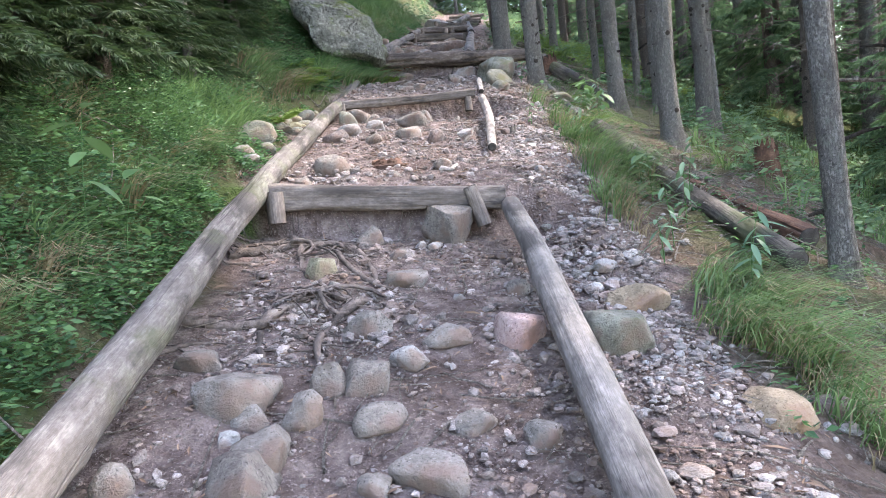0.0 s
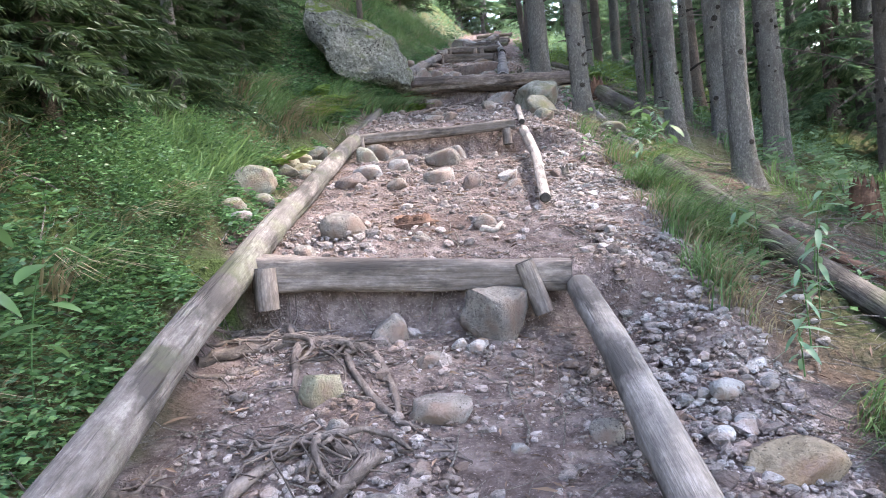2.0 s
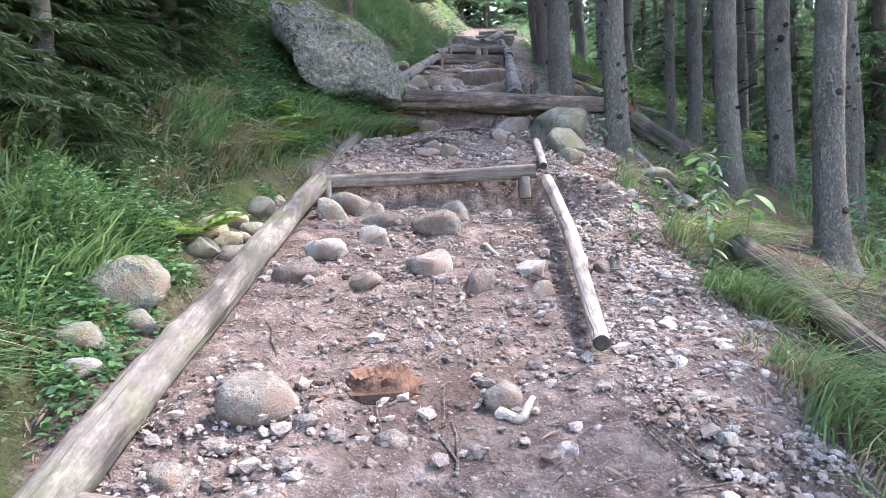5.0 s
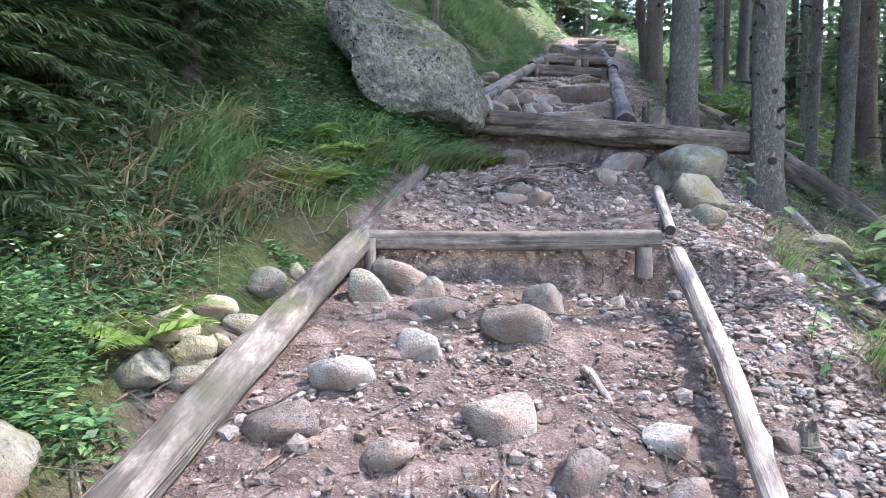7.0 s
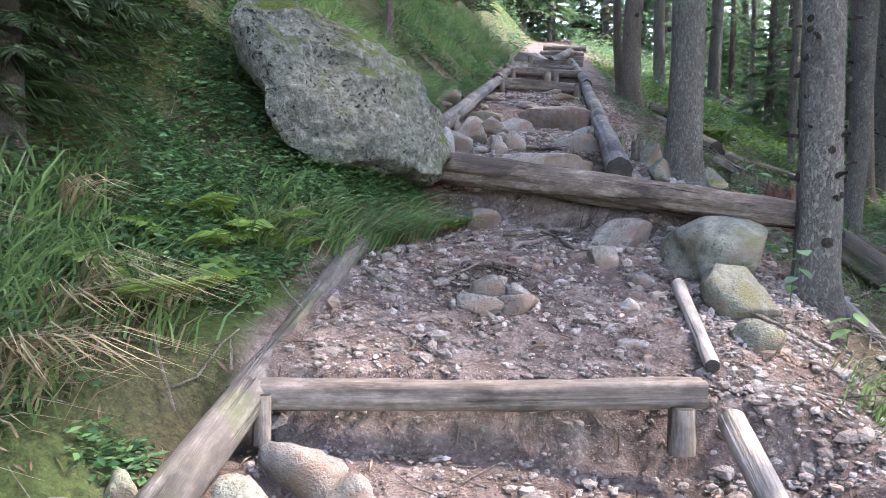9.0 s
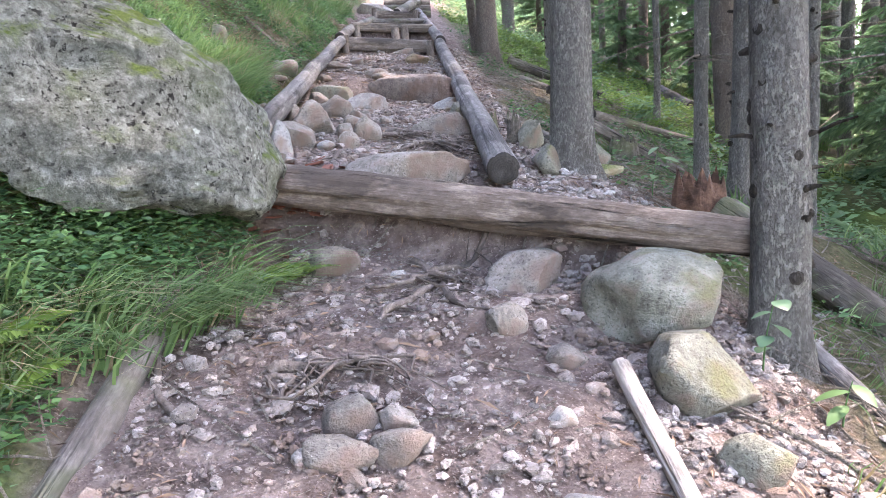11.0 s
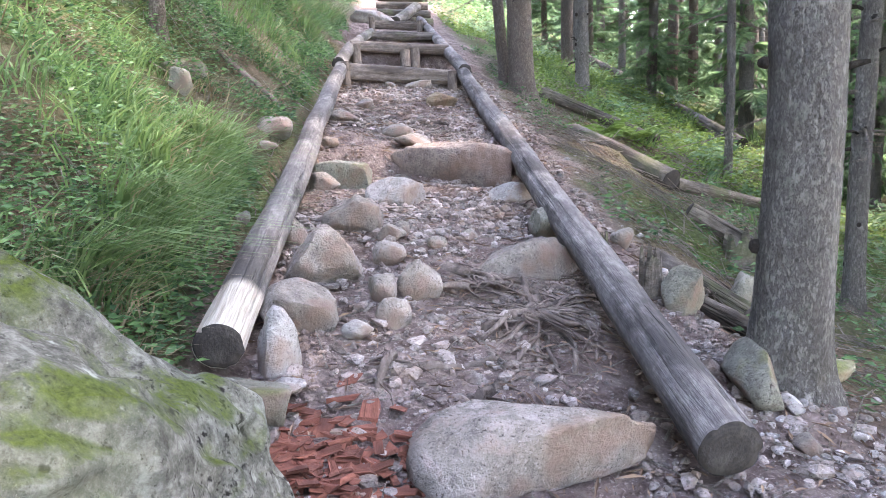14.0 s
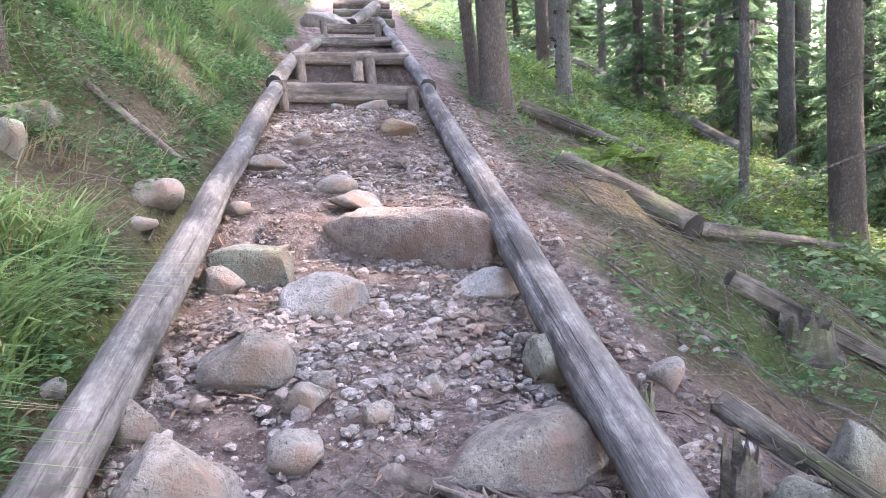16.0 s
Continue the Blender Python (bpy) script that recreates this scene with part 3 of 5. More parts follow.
# lower stretch
rocks((
    (-1.06, 2.98, 0.192, 0.108, "n"),
    (-0.85, 2.69, 0.291, 0.205, "n"),
    (-0.75, 2.56, 0.135, 0.094, "n"),
    (-0.81, 2.43, 0.081, 0.071, "w"),
    (-0.66, 2.36, 0.212, 0.193, "n"),
    (-0.57, 2.56, 0.153, 0.143, "n"),
    (-0.49, 2.76, 0.152, 0.167, "n"),
    (-0.36, 2.77, 0.183, 0.172, "n"),
    (-0.21, 2.97, 0.138, 0.115, "w"),
    (-0.06, 3.19, 0.194, 0.097, "n"),
    (0.25, 3.21, 0.233, 0.209, "r"),
    (-0.41, 3.36, 0.193, 0.141, "n"),
    (-0.3, 2.52, 0.179, 0.109, "n"),
    (-0.13, 2.23, 0.242, 0.143, "n"),
    (-0.31, 2.16, 0.106, 0.117, "n"),
    (0.24, 2.38, 0.115, 0.076, "n"),
    (0.03, 2.5, 0.138, 0.099, "n"),
    (-0.7, 2.19, 0.237, 0.146, "n"),
    (-1.09, 2.18, 0.116, 0.127, "n"),
))
# lower stretch, upper half
rocks((
    (-0.73, 4.18, 0.166, 0.161, "m"),
    (-0.26, 4.02, 0.215, 0.126, "n"),
    (0.01, 3.76, 0.066, 0.047, "w"),
    (0.31, 3.83, 0.122, 0.085, "n"),
    (-0.31, 4.5, 0.172, 0.072, "n"),
    (-0.18, 4.64, 0.075, 0.054, "w"),
    (-0.11, 4.61, 0.089, 0.053, "w"),
    (-0.62, 3.87, 0.086, 0.074, "n"),
    (0.87, 3.62, 0.273, 0.154, "b"),
    (0.66, 3.14, 0.282, 0.242, "g"),
    (0.83, 4.1, 0.121, 0.067, "w"),
    (0.71, 3.81, 0.075, 0.062, "w"),
))
# under the first step
rocks((
    (-0.5, 4.85, 0.195, 0.215, "n"),
))
# first tread
rocks((
    (-0.79, 5.59, 0.262, 0.162, "n"),
    (0.01, 5.71, 0.129, 0.116, "n"),
    (-0.96, 5.2, 0.125, 0.08, "n"),
    (-0.91, 6.84, 0.211, 0.143, "d"),
    (-0.62, 7.48, 0.192, 0.135, "w"),
    (-0.28, 7.03, 0.217, 0.158, "n"),
    (-0.59, 6.75, 0.14, 0.12, "n"),
    (-0.05, 6.77, 0.166, 0.139, "d"),
    (0.25, 7.06, 0.16, 0.099, "w"),
    (0.25, 6.81, 0.152, 0.084, "n"),
    (-0.35, 5.44, 0.107, 0.067, "n"),
    (0.69, 5.49, 0.076, 0.045, "w"),
    (0.6, 5.19, 0.065, 0.051, "w"),
    (-0.85, 7.19, 0.219, 0.131, "w"),
    (0.62, 7.13, 0.091, 0.091, "d"),
))
# left verge
rocks((
    (-1.49, 6.17, 0.33, 0.225, "g"),
    (-1.49, 5.84, 0.182, 0.098, "g"),
    (-1.35, 6.0, 0.144, 0.101, "g"),
    (-1.42, 5.63, 0.146, 0.066, "w"),
))
# second tread
rocks((
    (-0.95, 8.06, 0.204, 0.182, "g"),
    (-0.84, 8.3, 0.251, 0.201, "n"),
    (-0.7, 8.23, 0.168, 0.148, "n"),
    (-0.14, 8.17, 0.178, 0.178, "n"),
    (-0.6, 7.98, 0.244, 0.102, "n"),
    (-0.26, 7.79, 0.246, 0.151, "n"),
    (-0.41, 10.73, 0.247, 0.152, "n"),
    (0.26, 10.06, 0.158, 0.148, "n"),
    (0.43, 10.49, 0.325, 0.183, "n"),
    (-0.35, 9.33, 0.178, 0.113, "n"),
    (-0.19, 9.35, 0.179, 0.089, "n"),
    (0.2, 8.4, 0.079, 0.087, "n"),
    (0.28, 8.4, 0.054, 0.06, "n"),
    (0.27, 9.12, 0.114, 0.034, "w"),
))
# beside the boulder
rocks((
    (-0.33, 9.49, 0.17, 0.136, "n"),
    (-0.19, 9.46, 0.122, 0.122, "n"),
    (0.31, 9.46, 0.091, 0.061, "w"),
    (0.43, 9.83, 0.132, 0.09, "n"),
    (0.79, 9.21, 0.182, 0.147, "g"),
    (-0.45, 9.32, 0.074, 0.042, "w"),
    (0.26, 10.81, 0.105, 0.058, "n"),
    (-0.11, 10.6, 0.069, 0.049, "w"),
))
# third stretch: stones set among the roots, and the treads above them
for x, y, w, h, kind in (
    (-0.58, 13.06, 0.35, 0.29, "n"), (-0.67, 12.57, 0.32, 0.23, "n"), (-0.79, 11.96, 0.25, 0.20, "g"), (-0.35, 12.79, 0.14, 0.15, "n"), (-0.18, 12.86, 0.20, 0.23, "n"),
    (-0.31, 12.58, 0.13, 0.14, "n"), (-0.46, 12.46, 0.12, 0.08, "w"), (-0.71, 12.07, 0.14, 0.06, "w"), (-0.28, 13.26, 0.17, 0.14, "n"), (-0.43, 13.75, 0.33, 0.24, "n"),
    (-0.72, 13.38, 0.13, 0.18, "n"), (-0.14, 14.38, 0.39, 0.21, "w"), (-0.59, 14.56, 0.20, 0.15, "n"), (0.60, 13.62, 0.22, 0.24, "g"), (-0.25, 13.52, 0.15, 0.11, "n"),
    (-0.18, 13.63, 0.09, 0.09, "n"), (0.07, 15.33, 0.32, 0.13, "n"), (0.00, 15.64, 0.28, 0.11, "n"), (-0.54, 15.29, 0.18, 0.08, "n"), (0.56, 17.28, 0.31, 0.19, "b"),
    (0.47, 18.30, 0.33, 0.17, "n"), (-0.43, 16.09, 0.25, 0.14, "n"), (-0.20, 16.88, 0.17, 0.11, "n"), (-0.92, 15.18, 0.25, 0.17, "n"), (-0.96, 14.95, 0.13, 0.07, "n"),
    (-1.54, 15.40, 0.32, 0.18, "g"), (-1.49, 15.00, 0.16, 0.20, "g"), (-0.98, 13.55, 0.09, 0.09, "w"), (1.02, 13.60, 0.12, 0.16, "n"), (1.66, 13.44, 0.27, 0.30, "g"),
    (0.94, 11.79, 0.09, 0.08, "n"), (1.09, 13.21, 0.07, 0.06, "w"), (0.14, 18.40, 0.12, 0.09, "w"), (-0.02, 13.45, 0.10, 0.08, "n"), (0.18, 13.62, 0.09, 0.07, "n"),
):
    stone(x, y, w, h, kind, next(count), sink=0.27, facets=8)
# larger shaped stones
stone(0.01, 4.80, 0.42, 0.36, "n", 77, "wedge_stone", "grey-brown angular boulder wedged under the log step", deep=0.30, turn=14, sink=0.26, facets=9, boxy=0.68)
stone(0.03, 11.70, 0.74, 0.28, "n", 164, "flat_stone", "broad flat stone behind the slanting log", deep=0.40, turn=-3, sink=0.36, facets=5, boxy=0.62, tilt=4)
stone(0.30, 14.93, 0.86, 0.36, "d", 62, "slab", "long upright granite slab set as a step", deep=0.24, turn=-19, sink=0.5, facets=3, boxy=0.5, tilt=1, rest=3.80)
stone(-0.42, 14.74, 0.48, 0.22, "g", 63, "slab", "flat greenish stone set beside the slab step", deep=0.24, turn=4, sink=0.3, facets=7, boxy=0.6, tilt=3)
stone(0.61, 14.53, 0.38, 0.15, "w", 64, "flat_stone", "pale flat stone leaning on the edging log", deep=0.26, sink=0.3, facets=10)
stone(0.40, 13.18, 0.58, 0.20, "n", 65, "flat_stone", "pale flat stone above the bared roots", deep=0.28, turn=12, sink=0.3, facets=10, boxy=0.65)
stone(0.88, 10.06, 0.62, 0.37, "g", 66, "boulder", "mossy rounded boulder between log and spruce", deep=0.52, turn=-15, sink=0.26, facets=9, boxy=0.85)
stone(0.80, 9.62, 0.40, 0.30, "g", 67, "boulder", "lichened boulder leaning below the mossy one", deep=0.36, facets=8, boxy=0.75)
stone(-0.73, 12.20, 0.17, 0.27, "w", 70, "upright_stone", "pale angular stone leaning beside the edging log", deep=0.14, sink=0.18, facets=9, boxy=0.5)
stone(0.955, 12.16, 0.20, 0.20, "g", 71, "long_stone", "long greenish stone wedged along the edging log", deep=0.50, turn=-10, sink=0.30, facets=9, boxy=0.6, tilt=3)
stone(1.36, 12.40, 0.34, 0.12, "m", 72, "flat_stone", "flat mossy stone at the stout spruce's foot", deep=0.26, facets=9)
stone(1.00, 12.78, 0.20, 0.24, "g", 73, "stone", "angular grey stone leaning beside the stout spruce", deep=0.17, sink=0.2, facets=10, boxy=0.7)
stone(0.72, 21.86, 0.50, 0.20, "n", 68, "flat_stone", "flat stone set beside the upper log step", deep=0.4)
stone(0.32, 24.45, 0.86, 0.30, "w", 69, "cap_stone", "pale wedge-shaped slab perched above the steps", deep=0.6, turn=20, sink=0.08, facets=12)
rocks((
    (-1.32, 7.76, 0.15, 0.13, "g"),
    (-1.27, 7.98, 0.11, 0.09, "m"),
    (-1.40, 7.41, 0.17, 0.10, "m"),
    (-1.29, 7.40, 0.16, 0.09, "g"),
    (-1.46, 7.17, 0.18, 0.12, "m"),
    (-1.33, 7.10, 0.13, 0.09, "m"),
    (-1.28, 7.21, 0.11, 0.07, "m"),
    (-1.38, 6.86, 0.20, 0.11, "g"),
    (-1.29, 6.94, 0.14, 0.09, "g"),
    (-1.24, 7.06, 0.12, 0.07, "g"),
    (1.10, 2.62, 0.24, 0.11, "b"),
    (1.38, 2.85, 0.18, 0.08, "d"),
    (1.62, 9.1, 0.20, 0.12, "w"),
    (1.55, 9.55, 0.26, 0.14, "g"),
))


def build_boulder():
    """The great lichened boulder that overhangs the trail: narrow below, wide above, its back in the bank."""
    bm = stone_shape(904, 6, 0, 0.05, 0.55)
    V = np.array([v.co for v in bm.verts])
    u, v, w = V.T
    rise, back = (w + 1) / 2, (1 - u) / 2
    x = -0.62 - back * (0.86 + 0.46 * rise)
    y = 10.56 + 0.38 * v + 0.30 * u + 0.22 * rise
    z = 3.06 + 0.16 * back + rise * (0.34 + 0.86 * np.maximum(back, 0) ** 0.5)
    P = np.stack([x, y, z], -1)
    for scale, amp in ((0.6, 0.050), (0.25, 0.038), (0.1, 0.022), (0.045, 0.011)):
        P += amp * np.stack([vnoise(y + z, z - y, scale, 31), vnoise(x + z, z - x, scale, 32), vnoise(x + y, y - x, scale, 33)], -1)
    mid = Vector((-1.25, 10.75, 3.3))
    for q, co in zip(bm.verts, P):
        q.co = Vector(co) - mid
    ob = new("boulder", bm_mesh("boulder", bm, BOULDER))
    ob.matrix_basis = Matrix.Translation(mid)
    tagged(ob, "huge grey lichened granite boulder overhanging the trail", "boulder")


build_boulder()


# ---- trees ----
def tube(points, radii, sides=8):
    """A tube through points, one ring to each: vertices and faces."""
    P = np.asarray(points, float)
    T = np.gradient(P, axis=0)
    T /= np.linalg.norm(T, axis=1)[:, None] + 1e-9
    ref = np.where(np.abs(T[:, 2:3]) > 0.9, [[1.0, 0, 0]], [[0, 0, 1.0]])
    U = np.cross(T, ref)
    U /= np.linalg.norm(U, axis=1)[:, None] + 1e-9
    W = np.cross(T, U)
    a = np.linspace(0, 2 * math.pi, sides, endpoint=False)
    R = np.asarray(radii, float)
    R = R[:, None] if R.ndim == 1 else R
    V = P[:, None] + (R * np.cos(a))[..., None] * U[:, None] + (R * np.sin(a))[..., None] * W[:, None]
    ids = np.arange(len(P) * sides).reshape(len(P), sides)
    nxt = np.roll(ids, -1, axis=1)
    return V.reshape(-1, 3), np.stack([ids[:-1], nxt[:-1], nxt[1:], ids[1:]], -1).reshape(-1, 4)


def join(pieces):
    verts, faces, n = [], [], 0
    for v, f in pieces:
        verts.append(v)
        faces.append(np.asarray(f) + n)
        n += len(v)
    return np.concatenate(verts), np.concatenate(faces)


def trunk_mesh(seed, r0, tall, material, lean=(0, 0), sides=18):
    r = np.random.default_rng(seed)
    rows = 60
    z = np.concatenate([np.linspace(-0.35, 1.2, 22), np.linspace(1.35, tall, rows - 22)])
    s = np.clip(z / tall, 0, 1)
    a = np.linspace(0, 2 * math.pi, sides, endpoint=False)
    flare = 1 + 0.30 * np.exp(-np.maximum(z, -0.1) / 0.13)
    R = (r0 * (1 - 0.72 * s) * flare)[:, None] * (1 + 0.05 * vnoise(z[:, None] * 1.0, np.cos(a)[None] * 2 + seed, 0.5, seed))
    R = R * (1 + 0.10 * np.exp(-np.maximum(z, 0) / 0.2)[:, None] * np.cos(4 * a + seed)[None])
    x = lean[0] * z + 0.05 * vnoise(z, z * 0 + seed, 3.0, seed) * np.clip(z, 0, 1)
    y = lean[1] * z + 0.05 * vnoise(z, z * 0 + seed + 5, 3.0, seed) * np.clip(z, 0, 1)
    return raw_mesh("trunk", *tube(np.stack([x, y, z], -1), R, sides), material)


def stub_mesh(seed, r0, tall, n, lean=(0, 0), long=0.05, low=0.4):
    """Broken branch stubs and knots on the trunk."""
    r = np.random.default_rng(seed)
    pieces = []
    for _ in range(n):
        z, a = r.uniform(low, min(tall, 6)), r.uniform(0, 2 * math.pi)
        out = np.array([math.cos(a), math.sin(a), r.uniform(-0.2, 0.5)])
        k = r0 * (1 - 0.72 * z / tall)
        p = np.array([lean[0] * z, lean[1] * z, z]) + out * (k * 0.85)
        e = r.exponential(long) + 0.025
        w = r.uniform(0.008, 0.022)
        pieces.append(tube([p, p + out * (e * 0.5 + k * 0.1), p + out * (e + k * 0.1) + (0, 0, -0.1 * e)], [w, w * 0.85, w * 0.45], 6))
    for _ in range(n):
        z, a = r.uniform(0.25, min(tall, 6)), r.uniform(0, 2 * math.pi)
        out = np.array([math.cos(a), math.sin(a), 0.15])
        k, w = r0 * (1 - 0.72 * z / tall), r.uniform(0.012, 0.028) * min(1.8, r0 / 0.09)
        p = np.array([lean[0] * z, lean[1] * z, z]) + out * (k * 0.9)
        pieces.append(tube([p, p + out * (k * 0.16), p + out * (k * 0.22), p + out * (k * 0.20)], [w, w * 0.9, w * 0.6, w * 0.1], 7))
    return raw_mesh("bark_knot", *join(pieces), KNOT)


def dead_branch_mesh(seed, r0, tall, n, lean=(0, 0), low=1.0, high=6.0):
    """Thin bare drooping lower branches with side twigs."""
    r = np.random.default_rng(seed)
    pieces = []
    for _ in range(n):
        z, a = r.uniform(low, high), r.uniform(0, 2 * math.pi)
        L = r.uniform(0.4, 1.5)
        s = np.linspace(0, 1, 6)
        way = np.array([math.cos(a), math.sin(a), 0])
        side = np.array([-way[1], way[0], 0])
        P = np.array([lean[0] * z, lean[1] * z, z]) + np.outer(s * L, way) + np.outer(s ** 2 * L * r.uniform(-0.1, 0.1), side)
        P[:, 2] += s * L * r.uniform(-0.35, 0.15) - 0.12 * s ** 2 * L
        pieces.append(tube(P, 0.010 * (1 - 0.8 * s) + 0.0015, 5))
        for k in range(int(L * 5)):
            j = r.uniform(0.25, 1)
            q = P[0] + (P[-1] - P[0]) * j
            d = way * 0.5 + side * r.choice((-1, 1)) + (0, 0, r.uniform(-0.5, 0.2))
            e = r.uniform(0.08, 0.3) * (1.2 - j)
            pieces.append(tube([q, q + d * e * 0.5, q + d * e + (0, 0, -0.05 * e)], [0.004, 0.003, 0.001], 4))
    return raw_mesh("brushwood", *join(pieces), TWIG)


def sprays(base, way, length, width, r, lift=0.0):
    """Flat needle sprays: one long diamond, folded at its middle, to each row."""
    n = len(base)
    way = way / (np.linalg.norm(way, axis=1)[:, None] + 1e-9)
    side = np.cross(way, r.normal(size=(n, 3)) * 0.5 + (0, 0, 1))
    side /= np.linalg.norm(side, axis=1)[:, None] + 1e-9
    L, W = length[:, None], width[:, None]
    mid = base + way * L * 0.45
    tip = base + way * L - np.array([0, 0, 1.0]) * L * 0.12
    V = np.stack([base, mid - side * W, tip, mid + side * W], 1).reshape(-1, 3)
    return V, np.arange(n * 4).reshape(n, 4)


def crown_mesh(seed, low, high, reach, whorls, twigs, material, gap=0.0, thin=1.0):
    """A spruce's crown: whorls of drooping branches, each set with needle sprays. It keeps gaps and an uneven outline."""
    r = np.random.default_rng(seed)
    bases, ways, lens = [], [], []
    for z in np.linspace(low, high, whorls):
        share = 1 - (z - low) / (high - low)
        for a in r.uniform(0, 2 * math.pi, r.integers(4, 7)):
            if r.random() < gap:
                continue
            L = reach * (0.15 + 0.85 * share) * r.uniform(0.55, 1.15)
            way = np.array([math.cos(a), math.sin(a), 0])
            side = np.array([-way[1], way[0], 0])
            n = max(6, int(twigs * L / reach))
            s = r.uniform(0.08, 1, n)
            droop = r.uniform(0.15, 0.5)
            p = np.outer(s * L, way) + (0, 0, z + r.uniform(-0.1, 0.1))
            p[:, 2] += 0.10 * s * L - droop * s ** 2 * L
            sgn = r.choice((-1.0, 1.0), n)[:, None]
            w = way * r.uniform(0.3, 1.0, (n, 1)) + side * sgn * r.uniform(0.2, 1.0, (n, 1)) + np.array([0, 0, 1]) * r.uniform(-0.7, 0.1, (n, 1))
            bases.append(p)
            ways.append(w)
            lens.append(np.clip(L * (1.1 - s * 0.7), 0.2, 2.2) * r.uniform(0.18, 0.42, n) * (0.4 + 0.6 * thin))
    B, W, L = np.concatenate(bases), np.concatenate(ways), np.concatenate(lens)
    return raw_mesh("crown", *sprays(B, W, L, thin * (0.035 + L * 0.10), r), material, flat=True)


TALL = [crown_mesh(200 + k, 7.5 + k, 17 + k, 2.2, 15, 20, NEEDLE, 0.2) for k in range(3)]
# DENSE crowns hang above the view and shade trail and bank
DENSE = [crown_mesh(205 + k, 6.0 + k, 17 + k, 2.4, 18, 30, NEEDLE) for k in range(3)]
# LOW[0] has darker needles, standing in for the left bank's shade
LOW = [crown_mesh(210 + k, 0.5, 6.0 + k, 1.9, 28, 230, HAZY_GREEN if k else NEEDLE, 0.14, 0.30) for k in range(3)]
MID = [crown_mesh(220 + k, 2.2, 11, 2.0, 22, 110, HAZY_GREEN, 0.25, 0.4) for k in range(2)]


def spruce(x, y, dia, seed, label, material=BARK, lean=(0, 0), stubs=26, dead=6, crown=None, tall=15.0, sink=0.0, low=0.4):
    """A near spruce with its own trunk."""
    ob = thing("spruce_tree", (x, y, height(x, y) - sink), label, "tree", "spruces beside the trail")
    part("trunk", trunk_mesh(seed, dia / 2, tall, material, lean), ob)
    part("bark_knot", stub_mesh(seed, dia / 2, tall, stubs, lean, low=low), ob, kind="stuff")
    if dead:
        part("brushwood", dead_branch_mesh(seed + 1, dia / 2, tall, dead, lean), ob, kind="stuff")
    part("crown", TALL[seed % 3] if crown is None else crown, ob, at=pose(lean[0] * 8, lean[1] * 8, 0, 0, 0, seed * 37 % 360))
    return ob


spruce(1.33, 10.05, 0.22, 301, "slim grey spruce with knotted bark beside the boulder", stubs=60, dead=0)
spruce(1.13, 12.20, 0.275, 302, "stout lichened grey spruce beside the edging log", stubs=40, dead=3, low=0.7)
spruce(2.42, 10.30, 0.21, 303, "slim grey spruce with bare lower trunk", stubs=20, dead=0)
spruce(2.72, 9.00, 0.24, 304, "straight grey spruce among undergrowth", stubs=30, dead=0)
spruce(3.30, 11.30, 0.27, 305, "grey spruce standing in a close group")
spruce(3.80, 11.00, 0.25, 306, "grey spruce with a pale scar in its bark")
spruce(4.00, 11.10, 0.15, 307, "thin pale dead trunk leaning beside a spruce", lean=(-0.05, 0), material=BARK)
spruce(2.32, 4.47, 0.155, 308, "thin pale trunk with a dark patch of bark", lean=(-0.04, 0.02), dead=8)
spruce(2.62, 4.22, 0.20, 309, "dark spruce trunk at the slope's edge", material=BARK_RED)
spruce(6.30, 13.0, 0.30, 310, "brown spruce standing down the slope", material=BARK_RED)
spruce(3.02, 14.40, 0.14, 311, "slim grey spruce with dead twigs", material=BARK, dead=14)
spruce(3.50, 13.40, 0.13, 312, "grey spruce with many dead side twigs", dead=16)
spruce(4.05, 18.10, 0.10, 313, "thin young spruce trunk beside a fallen log", stubs=10)
spruce(4.98, 17.76, 0.34, 314, "thick red-barked conifer with flaking bark", material=BARK_RED, stubs=12, dead=4, lean=(-0.03, 0))
spruce(1.75, 18.75, 0.30, 315, "brown forked spruce beside the upper steps", material=BARK_RED, lean=(0.02, 0), stubs=14)
spruce(1.62, 19.05, 0.14, 316, "thin brown stem of the forked spruce", material=BARK_RED, lean=(-0.05, 0.02), stubs=8, dead=2)
spruce(-1.75, 15.7, 0.11, 317, "thin dark spruce rooted in the bank", material=BARK_RED, stubs=10, dead=4)
spruce(-2.9, 9.9, 0.20, 318, "dark mossy spruce behind the great boulder", material=BARK_RED, dead=10)
spruce(3.22, 14.1, 0.21, 321, "thick grey spruce with many dead side twigs", dead=18, lean=(0.03, 0))
spruce(5.60, 18.60, 0.20, 319, "tall grey spruce beyond the fallen log", dead=10)
spruce(3.4, 21.5, 0.22, 320, "slim grey spruce above the fallen log", dead=8)

FAR_TRUNKS = [trunk_mesh(400 + k, 0.11 + 0.025 * k, 15, (BARK, BARK_RED, BARK)[k % 3], sides=10) for k in range(4)]
FAR_DEAD = [dead_branch_mesh(420 + k, 0.12, 15, 26, low=0.8, high=8) for k in range(3)]


